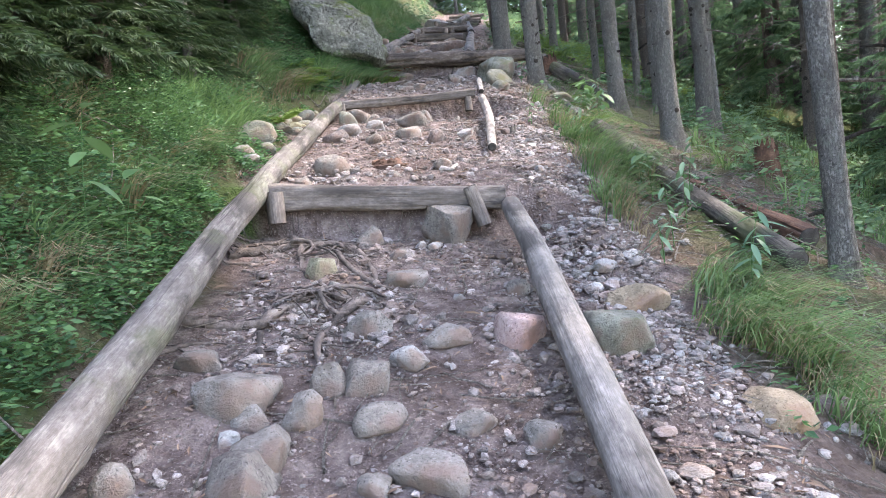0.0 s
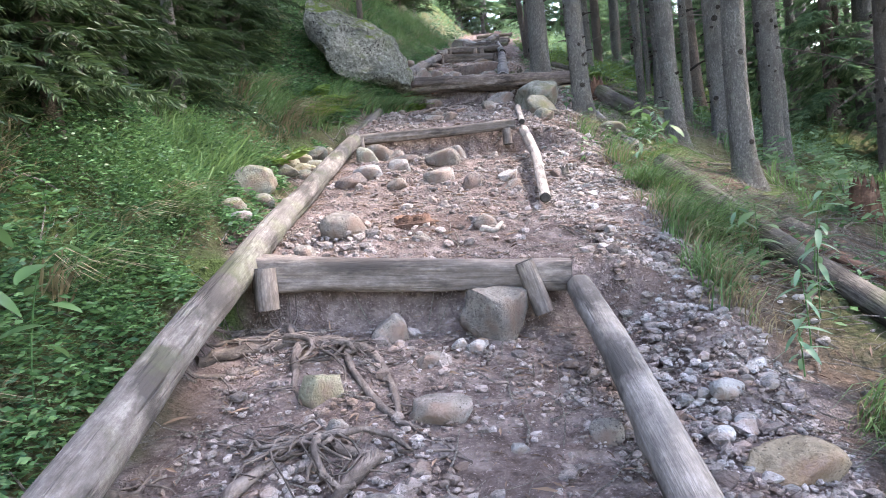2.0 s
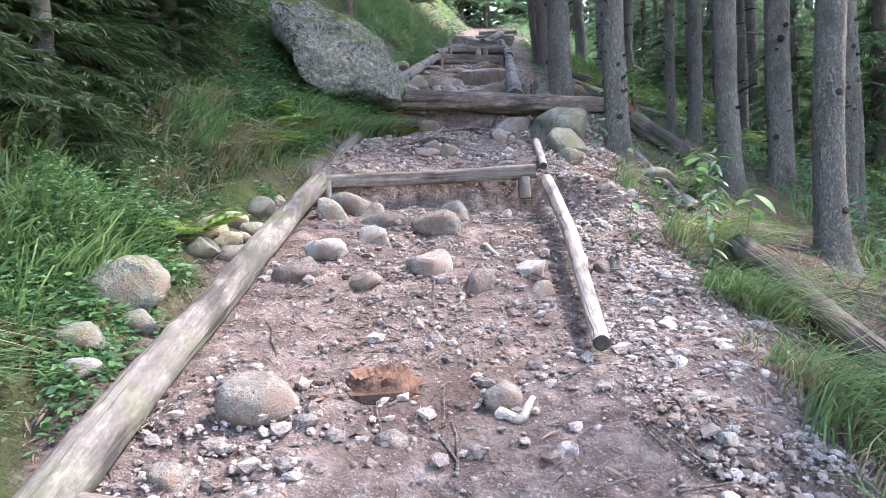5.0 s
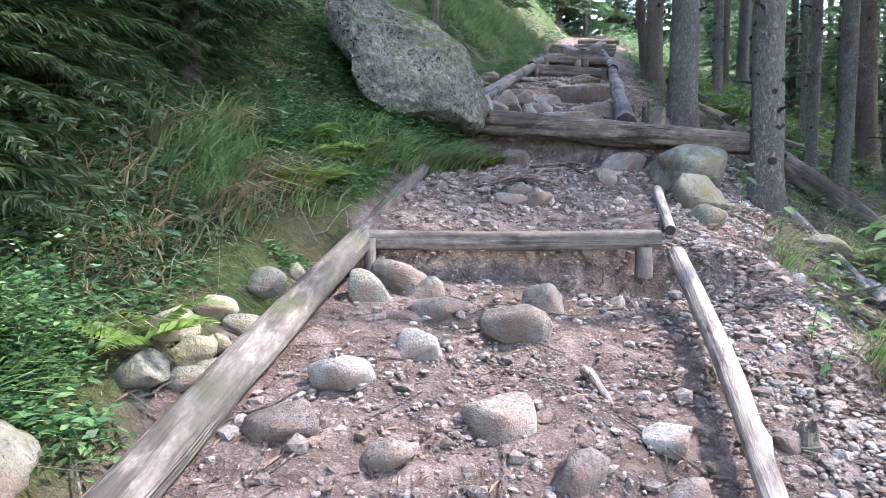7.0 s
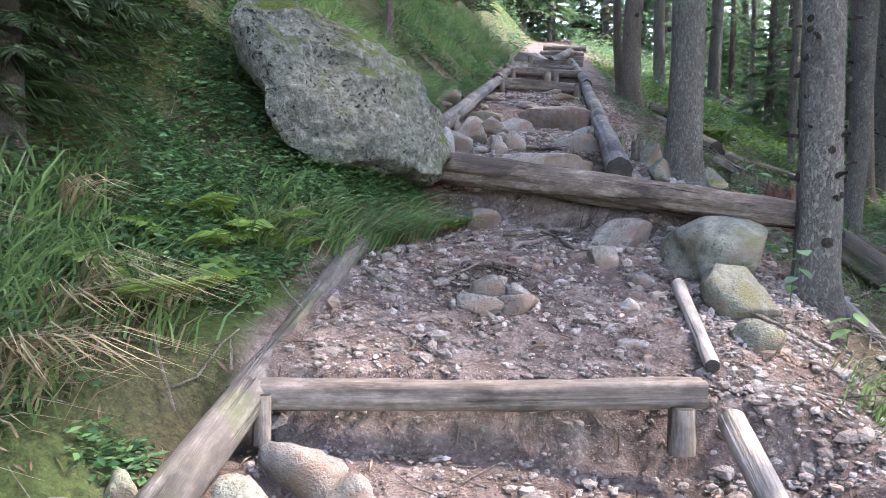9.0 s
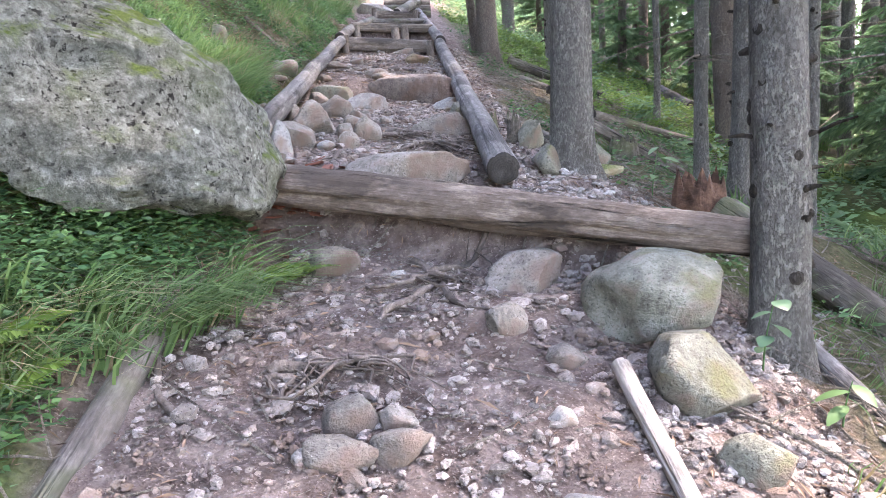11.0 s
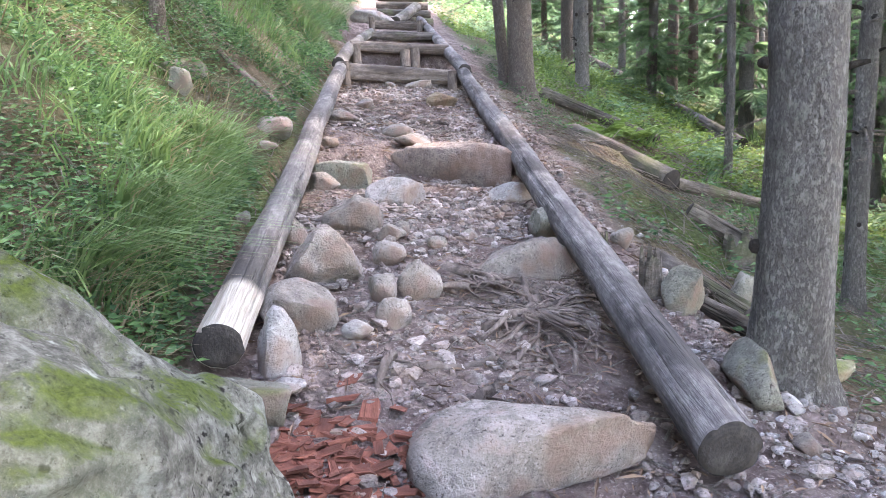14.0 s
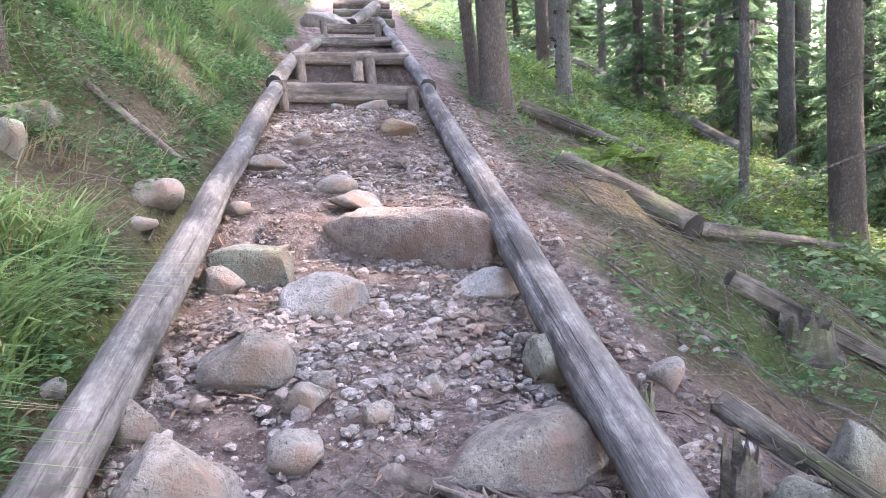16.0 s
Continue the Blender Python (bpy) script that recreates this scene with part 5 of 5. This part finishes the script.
def slope_stones():
    """Pale small stones that have rolled off the trail on to the slope."""
    r = np.random.default_rng(23)
    bm = bmesh.new()
    bmesh.ops.create_icosphere(bm, subdivisions=2, radius=1.0)
    ball, tri = np.array([v.co for v in bm.verts]), np.array([[v.index for v in f.verts] for f in bm.faces])
    bm.free()
    n = 1700
    y = r.uniform(1.6, 18.0, n)
    y = np.where((y > 12.4) & (r.random(n) < 0.8), r.uniform(1.6, 12.0, n), y)
    x = right_of(y) - 0.35 + np.abs(r.normal(0, 0.5, n))
    size = np.clip(r.lognormal(-4.15, 0.5, n), 0.008, 0.055)
    V = ball[None] * (1 + r.uniform(-0.10, 0.10, (n, len(ball), 1)))
    for k in range(6):
        nrm = r.normal(size=(n, 1, 3))
        nrm /= np.linalg.norm(nrm, axis=2, keepdims=True)
        V = V - nrm * np.maximum((V * nrm).sum(2, keepdims=True) - 0.55, 0) * 0.9
    V = V * (size[:, None] * np.stack([r.uniform(0.8, 1.3, n), r.uniform(0.8, 1.3, n), r.uniform(0.45, 0.8, n)], -1))[:, None]
    V = V + np.stack([x, y, ground(x, y) + size * 0.2], -1)[:, None]
    F = tri[None] + (np.arange(n) * len(ball))[:, None, None]
    me = raw_mesh("slope_stones", V.reshape(-1, 3), F.reshape(-1, 3), PEBBLE, flat=True)
    tagged(new("slope_stones", me), "small pale stones strewn over the slope's edge", "stones", kind="stuff")


# ---- grass and herbs ----
def blades(x, y, length, width, lean_x, lean_y, r, bend=0.7):
    """Curved grass blades of three pieces each, leaning the way given."""
    n = len(x)
    base = np.stack([x, y, ground(x, y) - 0.01], -1)
    a = r.uniform(0, 2 * math.pi, n)
    out = np.stack([np.cos(a) * 0.6 + lean_x, np.sin(a) * 0.6 + lean_y], -1)
    side = np.stack([-np.sin(a), np.cos(a), np.zeros(n)], -1)
    V = []
    for s in (0.0, 0.35, 0.7, 1.0):
        reach = (s * 0.35 + bend * s ** 2) * length
        p = base + np.concatenate([out * reach[:, None] * 0.6, (length * (s - bend * 0.62 * s ** 2.4))[:, None]], 1)
        w = side * (width * (1.0, 0.9, 0.6, 0.08)[(0.0, 0.35, 0.7, 1.0).index(s)])[:, None]
        V += [p - w, p + w]
    V = np.stack(V, 1)
    k = np.arange(n)[:, None] * 8
    F = np.concatenate([k + np.array([[0, 1, 3, 2]]) + 2 * i for i in range(3)], 0)
    return V.reshape(-1, 3), F


def tufts(n, per, xs, ys, r, keep=None, spread_by=0.05):
    """Blade feet in tufts: n tufts of about per blades within the stretch."""
    tx, ty = xs(n, r), ys(n, r)
    if keep is not None:
        m = keep(tx, ty)
        tx, ty = tx[m], ty[m]
    k = r.integers(per // 2, per * 3 // 2, len(tx))
    size = np.repeat(r.uniform(0.55, 1.25, len(tx)), k)
    turn_x, turn_y = np.repeat(r.normal(0, 0.5, len(tx)), k), np.repeat(r.normal(0, 0.5, len(tx)), k)
    return np.repeat(tx, k) + r.normal(0, spread_by, k.sum()), np.repeat(ty, k) + r.normal(0, spread_by, k.sum()), size, turn_x, turn_y


slope_stones()


def grow_grass():
    r = np.random.default_rng(31)
    # on the bank above the trail
    def grow(label, n, per, xs, ys, long, wide, lean, material, keep=None, bend=0.75):
        x, y, size, ax, ay = tufts(n, per, xs, ys, r, keep)
        long_each = r.uniform(*long, len(x)) * size
        me = raw_mesh("grass", *blades(x, y, long_each, np.full(len(x), wide), lean[0] + ax, lean[1] + ay, r, bend), material)
        tagged(new("grass", me), label, "grass", kind="stuff")

    bank = {}

    def bank_x(n, q):
        bank["y"] = q.uniform(1.0, 24.0, n)
        return left_of(bank["y"]) - np.where(bank["y"] < 8.6, 0.40, 0.26) - np.where(bank["y"] < 11.5, 0.72, 2.0) * q.random(n) ** 1.3

    def same_y(n, q):
        return bank["y"]

    patchy = lambda x, y: vnoise(x, y, 0.6, 51) + 0.3 * vnoise(x, y, 0.25, 59) > np.where(y < 7.6, 0.22, np.where(y < 11, 0.05, 0.0))
    grow("long green grass hanging over the mossy bank", 2600, 14, bank_x, same_y, (0.12, 0.42), 0.0055, (0.55, -0.25), GRASS, patchy)
    dry = lambda x, y: vnoise(x, y, 0.5, 52) > 0.2
    grow("pale dry grass hanging under the green tufts", 1500, 10, bank_x, same_y, (0.12, 0.38), 0.0040, (0.8, -0.3), STRAW, dry, 1.0)

    def verge_x(n, q):
        bank["y"] = q.uniform(0.8, 9.5, n)
        return right_of(bank["y"]) + 0.12 + q.random(n) * 0.55

    tufty = lambda x, y: (vnoise(x, y, 0.5, 53) + 0.4 * vnoise(x, y, 0.2, 49) > 0.25) & (y > 2.2)
    grow("long green grass tufts along the gravel's edge", 620, 24, verge_x, same_y, (0.16, 0.52), 0.0040, (0.35, -0.5), GRASS, tufty, 1.05)
    grow("dry yellow grass along the gravel's edge", 560, 16, verge_x, same_y, (0.16, 0.42), 0.0030, (0.2, -0.5), STRAW, tufty, 1.0)

    def slope_x(n, q):
        bank["y"] = q.uniform(9.0, 26.0, n)
        return right_of(bank["y"]) + 0.3 + q.random(n) * 4.5

    sparse = lambda x, y: vnoise(x, y, 1.3, 54) > 0.1
    grow("thin grass scattered over the needle-strewn slope", 700, 14, slope_x, same_y, (0.08, 0.26), 0.003, (0.3, -0.2), GRASS, sparse)

    def wood_x(n, q):
        bank["y"] = q.uniform(3.0, 45.0, n)
        return np.where((q.random(n) < 0.6) | (bank["y"] < 14), q.uniform(3.0, 16.0, n), q.uniform(-9.0, -3.2, n))

    grow("rough green grass under the trees", 2600, 12, wood_x, same_y, (0.18, 0.5), 0.008, (0.2, -0.2), GRASS)


grow_grass()


def boulder_fringe():
    """Long grass hanging from the bank, most of it below the great boulder."""
    r = np.random.default_rng(33)
    spots = [(-0.84, 10.30), (-0.78, 10.5), (-0.92, 10.15), (-1.08, 9.75), (-0.98, 9.95), (-1.25, 9.55), (-0.92, 10.25), (-1.18, 9.9), (-1.4, 9.45), (-1.0, 10.1), (-1.28, 12.75), (-1.24, 13.1), (-1.18, 13.7), (-1.38, 12.35), (-1.38, 12.95), (-1.28, 14.2), (-1.38, 13.5), (-1.72, 4.4), (-1.78, 2.6), (-1.80, 3.4), (-1.70, 5.2)]
    for k, (x, y) in enumerate(spots):
        big = 1.35 if y > 11.5 else 1.0
        tuft = thing("grass_tuft", on(x, y, 0), "long arching green grass tuft hanging from the bank", "grass", "tufts hanging from the bank")
        for name, n, long, wide, material in (("greenery", int(52 * big ** 2), (0.24, 0.46), 0.0058, GRASS), ("dry_straw", 12, (0.2, 0.36), 0.0045, STRAW)):
            bx, by = x + r.normal(0, 0.045, n), y + r.normal(0, 0.05, n)
            way = r.normal(0, 0.35, 2)
            V, F = blades(bx, by, big * r.uniform(*long, n), np.full(n, wide), np.full(n, 0.8 + way[0]), np.full(n, -0.35 + way[1]), r, 1.0)
            part(name, raw_mesh(name, V - np.array(on(x, y, 0)), F, material), tuft, kind="stuff")
    for k, (x, y) in enumerate(((-1.66, 8.05), (-1.64, 8.15), (-1.70, 8.36), (-1.65, 8.5), (-1.72, 8.6), (-1.95, 8.9), (-2.05, 8.2), (-1.72, 5.3), (-1.74, 3.2), (-1.70, 4.1), (-1.76, 2.8), (-1.72, 4.75))):
        n = 26
        bx, by = x + r.normal(0, 0.02, n), y + r.normal(0, 0.02, n)
        V, F = blades(bx, by, r.uniform(0.26, 0.46, n), np.full(n, 0.0055), np.full(n, 1.1), np.full(n, -0.45), r, 1.25)
        V[:, 2] += 0.05
        tagged(new("dry_grass_clump", raw_mesh("dry_grass_clump", V, F, STRAW)), "clump of pale dry stalks hanging down the bank", "grass", "dry clumps on the bank")


boulder_fringe()


def leaves(base, way, length, width, r):
    """Small folded leaves, four corners each."""
    return sprays(base, way, length, width, r)


def herbs(name, label, n, xs, ys, per, leaf, tall, material, seed, keep):
    r = np.random.default_rng(seed)
    y = r.uniform(*ys, n)
    x = xs(y, r)
    m = keep(x, y)
    x, y = x[m], y[m]
    n = len(x)
    k = per
    X, Y = np.repeat(x, k) + r.normal(0, 0.035, n * k), np.repeat(y, k) + r.normal(0, 0.035, n * k)
    mound = 0.35 + 0.95 * smooth(0.5 + 0.75 * vnoise(x, y, 0.45, seed + 3) + 0.25 * vnoise(x, y, 0.2, seed + 4))
    H = np.repeat(r.uniform(0.4, 1.0, n) * mound, k) * tall * r.uniform(0.15, 1.0, n * k)
    base = np.stack([X, Y, ground(X, Y) + H], -1)
    a = r.uniform(0, 2 * math.pi, n * k)
    way = np.stack([np.cos(a), np.sin(a), r.uniform(-0.25, 0.45, n * k)], -1)
    L = r.uniform(*leaf, n * k)
    me = raw_mesh(name, *leaves(base, way, L, L * r.uniform(0.15, 0.27, n * k), r), material, flat=True)
    tagged(new(name, me), label, "undergrowth", kind="stuff")


herbs("undergrowth", "low leafy undergrowth covering the mossy bank", 15000, lambda y, r: left_of(y) - 0.10 - np.where(y < 11.5, 1.0, 2.6) * r.random(len(y)) ** 1.2, (1.0, 24.0), 13, (0.020, 0.056), 0.18, HERB, 61,
      lambda x, y: vnoise(x, y, 0.7, 55) + 0.3 * vnoise(x, y, 0.25, 60) + np.where((x > -1.55) & (y > 6.6) & (y < 8.0), -0.9, 0) - np.where(y > 14.6, 0.45, 0.0) > -0.5)
herbs("undergrowth", "knee-high leafy bushes on the bank beside the lower rail", 5200, lambda y, r: left_of(y) - 0.22 - 1.15 * r.random(len(y)), (1.0, 7.4), 28, (0.014, 0.036), 0.42, BUSH, 67,
      lambda x, y: (vnoise(x, y, 0.8, 68) + 0.45 * vnoise(x, y, 0.3, 69) > 0.02) & ~((x > -1.66) & (y > 5.4) & (y < 6.5)))
herbs("undergrowth", "leafy bushes on the bank above the upper rail", 3600, lambda y, r: left_of(y) - 0.45 - 1.9 * r.random(len(y)), (11.8, 20.0), 18, (0.020, 0.048), 0.30, BUSH, 70,
      lambda x, y: vnoise(x, y, 0.7, 71) + 0.35 * vnoise(x, y, 0.3, 72) > np.where(y > 14.6, 0.5, 0.12))
herbs("undergrowth", "mixed low leaves between grass tufts below the boulder", 3600, lambda y, r: left_of(y) - 0.25 - 1.5 * r.random(len(y)), (7.2, 10.5), 16, (0.020, 0.050), 0.22, BUSH, 75,
      lambda x, y: vnoise(x, y, 0.5, 76) + 0.3 * vnoise(x, y, 0.2, 77) > -0.25)
herbs("undergrowth", "dark low plants under the trees of the bank", 3800, lambda y, r: left_of(y) - 1.2 - 1.6 * r.random(len(y)), (1.0, 11.5), 12, (0.03, 0.07), 0.24, BUSH, 73,
      lambda x, y: vnoise(x, y, 0.6, 74) > 0.05)
herbs("undergrowth", "bright leafy plants scattered down the slope", 4200, lambda y, r: right_of(y) + 0.15 + 4.0 * r.random(len(y)), (2.0, 26.0), 9, (0.025, 0.07), 0.16, HERB, 62,
      lambda x, y: vnoise(x, y, 0.9, 56) > 0.12)
# far leaves in the haze-lightened green of the far spruces
herbs("undergrowth", "green undergrowth beneath the far trees", 12000, lambda y, r: np.where((r.random(len(y)) < 0.75) | (y < 14), r.uniform(3.2, 16, len(y)), r.uniform(-9, -3.5, len(y))), (4.0, 50.0), 9, (0.06, 0.16), 0.35, HAZY_GREEN, 63,
      lambda x, y: vnoise(x, y, 1.8, 57) > -0.2)
# a sun patch made by giving these leaves the brighter fern colour
herbs("undergrowth", "undergrowth by the long fallen trunk, yellow-green with sunlight in its colour", 4600, lambda y, r: r.uniform(2.1, 6.3, len(y)), (16.9, 29.0), 10, (0.03, 0.08), 0.24, FERN, 64,
      lambda x, y: vnoise(x, y, 0.8, 58) > -0.4)
herbs("undergrowth", "bright green bushes at the head of the trail", 3000, lambda y, r: r.uniform(-6, 9, len(y)), (27.0, 48.0), 9, (0.06, 0.16), 0.7, HAZY_GREEN, 65,
      lambda x, y: np.abs(x - 1.2) > 0.9)


def twigs():
    r = np.random.default_rng(35)
    pieces = []
    for k in range(7000):
        y = r.uniform(1.5, 22)
        if k % 4:
            x = right_of(y) + 0.2 + 4.0 * r.random() ** 1.2
        elif k % 8:
            x = left_of(y) - r.random() * 1.5
        else:
            x = r.uniform(left_of(y), right_of(y))
        a, e = r.uniform(0, math.pi), r.exponential(0.18) + 0.06
        q = np.linspace(-0.5, 0.5, 4)
        px, py = x + q * e * math.cos(a) + 0.02 * r.normal(size=4) * e, y + q * e * math.sin(a)
        pz = ground(px, py) + 0.008 + (0.05 * r.random() if k % 8 else 0.0) + q * e * r.uniform(-0.15, 0.15) * (1 if k % 8 else 0.2)
        w = r.uniform(0.0015, 0.006)
        pieces.append(tube(np.stack([px, py, pz], -1), w * (1 - 0.5 * (q + 0.5)), 5))
    me = raw_mesh("twigs", *join(pieces), TWIG)
    tagged(new("twigs", me), "dead grey twigs strewn over the slope", "twigs", kind="stuff")


twigs()


def litter():
    """Brown needles, bark flakes and twig bits, dense on the trail's edges and in hollows."""
    r = np.random.default_rng(36)
    n = 46000
    y = np.where(r.random(n) < 0.55, r.uniform(1.2, 19.0, n), r.uniform(11.5, 19.0, n))
    x = left_of(y) - 0.4 + (right_of(y) - left_of(y) + np.where(y > 11.5, 3.2, 1.5)) * r.random(n)
    m = vnoise(x, y, 0.5, 81) + 0.5 * vnoise(x, y, 0.18, 82) > r.uniform(-0.9, 0.8, n)
    x, y = x[m], y[m]
    n = len(x)
    a = r.uniform(0, 2 * math.pi, n)
    L = np.clip(r.exponential(0.022, n) + 0.012, 0, 0.11)
    base = np.stack([x, y, ground(x, y) + r.uniform(0.004, 0.016, n)], -1)
    tip = np.stack([x + L * np.cos(a), y + L * np.sin(a), ground(x + L * np.cos(a), y + L * np.sin(a)) + 0.008 + 0.12 * L], -1)
    V, F = sprays(base, tip - base, L, np.clip(0.10 * L, 0.0016, 0.006), r)
    tagged(new("litter", raw_mesh("litter", V, F, LITTER, flat=True)), "brown needles and bark flakes strewn over the trail", "litter", kind="stuff")


litter()


# ---- single plants ----
def leaf_mesh(length, width, seed, material, folds=6):
    """A broad pointed leaf with a folded midrib."""
    s = np.linspace(0, 1, folds + 1)
    w = width * np.sin(math.pi * np.clip(s * 0.96 + 0.02, 0, 1)) ** 0.8
    z = -0.35 * length * s ** 2
    V = np.concatenate([np.stack([-w, s * length, z + 0.12 * w], -1), np.stack([w * 0, s * length, z], -1), np.stack([w, s * length, z + 0.12 * w], -1)])
    k = folds + 1
    F = [[b + i, b + i + 1, b + k + i + 1, b + k + i] for b in (0, k) for i in range(folds)]
    return raw_mesh("leaf", V, np.array(F)[:, ::-1], material)


LEAF_LANCE = leaf_mesh(0.13, 0.014, 3, LANCE)
LEAF_LONG, LEAF_ROUND = leaf_mesh(0.15, 0.032, 1, BROAD), leaf_mesh(0.06, 0.030, 2, ROUND)


def leafy(x, y, tall, n, mesh, label, seed, size=1.0, lean=(0.1, -0.1)):
    r = np.random.default_rng(seed)
    ob = thing("leafy_plant", on(x, y, 0), label, "plant")
    s = np.linspace(0, 1, 6)
    P = np.stack([lean[0] * s ** 2 * tall, lean[1] * s ** 2 * tall, s * tall - 0.02], -1)
    part("stem", raw_mesh("stem", *tube(P, 0.004 * (1 - 0.6 * s), 6), HERB), ob)
    for k in range(n):
        j = 0.3 + 0.7 * (k + 0.5) / n
        p = P[0] + (P[-1] - P[0]) * j
        k_size = size * r.uniform(0.75, 1.15)
        m = pose(*p, r.uniform(-25, 20), r.uniform(-15, 15), k * 137.5 + r.uniform(-20, 20))
        leaf = part("leaf", mesh, ob, at=m)
        leaf.scale = (k_size, k_size, k_size)
    return ob


leafy(-1.70, 3.56, 0.76, 8, LEAF_LONG, "tall herb with broad drooping blue-green leaves on the bank", 1, 1.25, (0.1, 0))
leafy(-1.58, 3.68, 0.66, 7, LEAF_LONG, "yellow-green broad-leaved herb on the bank", 2, 1.0, (0.3, -0.1))
leafy(1.90, 9.45, 0.42, 9, LEAF_LONG, "large blue-green leafy herb on the slope", 60, 1.5, (-0.2, -0.2))
leafy(1.78, 9.15, 0.30, 7, LEAF_LONG, "broad-leaved green herb on the slope", 61, 1.2, (-0.2, -0.2))
leafy(0.95, 7.94, 0.16, 5, LEAF_LONG, "small pale green herb in the gravel", 62, 0.55)
leafy(0.93, 7.70, 0.14, 4, LEAF_LONG, "single yellow-green seedling in the gravel", 63, 0.5)
leafy(1.36, 9.00, 0.20, 6, LEAF_LONG, "yellow-green herb below the slim spruce", 64, 0.65)
leafy(1.30, 9.60, 0.18, 5, LEAF_LONG, "small leafy herb at the slim spruce", 65, 0.7)
leafy(1.10, 9.75, 0.30, 5, LEAF_ROUND, "small sapling with pale leaves before the slim spruce", 3, 1.3)
leafy(1.45, 5.35, 0.45, 8, LEAF_LONG, "leafy green herb beside the gravel", 4, 1.0, (-0.1, -0.2))
leafy(1.65, 7.9, 0.5, 9, LEAF_LONG, "leafy herb growing below the gravel bank", 5, 1.0)
leafy(1.75, 9.2, 0.45, 9, LEAF_LONG, "bright leafy herb near the spruces", 6, 1.0)
for k, (px, py, tall) in enumerate(((1.34, 4.55, 0.42), (1.52, 4.85, 0.50), (1.66, 5.2, 0.55), (1.22, 4.35, 0.30), (1.48, 3.75, 0.40), (1.62, 4.1, 0.46), (1.45, 5.6, 0.36), (1.38, 7.7, 0.30), (1.50, 8.2, 0.38), (1.68, 8.6, 0.42), (1.95, 9.3, 0.45), (2.05, 9.7, 0.40))):
    tagged(leafy(px, py, tall, 11, LEAF_LANCE, "tall slender herb with blue-green lance leaves", 120 + k, 0.9 + 0.1 * (k % 3), (-0.15 + 0.1 * (k % 3), -0.2)), group="tall herbs on the slope")
leafy(1.55, 11.9, 0.35, 7, LEAF_LONG, "leafy herb behind the stump", 7, 0.9)
for k in range(40):
    px, py = -1.66 - 0.10 * (k % 6) + 0.04 * math.sin(k * 3.1), 7.05 + 0.032 * k
    tagged(leafy(px, py, 0.10 + 0.03 * (k % 3), 4, LEAF_ROUND, "low plant with round blue-green leaves on the bank", 20 + k, 1.0 + 0.12 * (k % 3)), group="round-leaved plants on the bank")


def frond_mesh(length, seed):
    """A fern frond: an arching rib with tapering leaflets on both sides."""
    r = np.random.default_rng(seed)
    n = 22
    s = np.repeat(np.linspace(0.12, 1, n), 2)
    sgn = np.tile([-1.0, 1.0], n)
    y, z = s * length, 0.45 * length * s - 0.5 * length * s ** 2
    base = np.stack([np.zeros(2 * n), y, z], -1)
    way = np.stack([sgn, np.full(2 * n, 0.35), np.full(2 * n, -0.15)], -1)
    L = length * 0.30 * np.sin(math.pi * np.clip(s, 0.05, 1) ** 0.7 * 0.97) + 0.008
    V, F = sprays(base, way, L, L * 0.16, r)
    q = np.linspace(0, 1, 8)
    rib = tube(np.stack([q * 0, q * length, 0.45 * length * q - 0.5 * length * q ** 2], -1), 0.0022 * (1.1 - q), 4)
    return raw_mesh("frond", *join([(V, F), rib]), FERN, flat=True)


FRONDS = [frond_mesh(0.34, 1), frond_mesh(0.26, 2)]


def fern(x, y, n, size, seed, label):
    r = np.random.default_rng(seed)
    ob = thing("fern", on(x, y, 0.02), label, "fern")
    for k in range(n):
        fr = part("frond", FRONDS[k % 2], ob, at=pose(0, 0, 0, r.uniform(5, 35), r.uniform(-12, 12), 360 * k / n + r.uniform(-20, 20)))
        fr.scale = (size, size, size)


fern(-1.64, 9.40, 6, 1.1, 11, "pale green fern hanging from the bank")
fern(-1.44, 9.50, 7, 1.25, 12, "bright arching fern below the boulder")
fern(-1.50, 8.75, 7, 1.25, 1, "yellow-green fern on the grassy bank")
fern(-0.60, 10.62, 8, 0.72, 2, "small bright fern under the boulder's prow")
fern(-1.45, 7.0, 6, 1.0, 3, "pale green fern among the bank's grass")
fern(-1.55, 9.15, 7, 1.0, 4, "green fern below the great boulder")
fern(-1.30, 9.45, 5, 0.7, 5, "small fern frond hanging on the bank")
fern(2.3, 17.6, 8, 1.3, 6, "sunlit fern by the sawn log")
fern(2.9, 18.1, 8, 1.3, 7, "sunlit fern among yellow undergrowth")
fern(1.6, 8.4, 6, 0.9, 8, "green fern at the slope's edge")
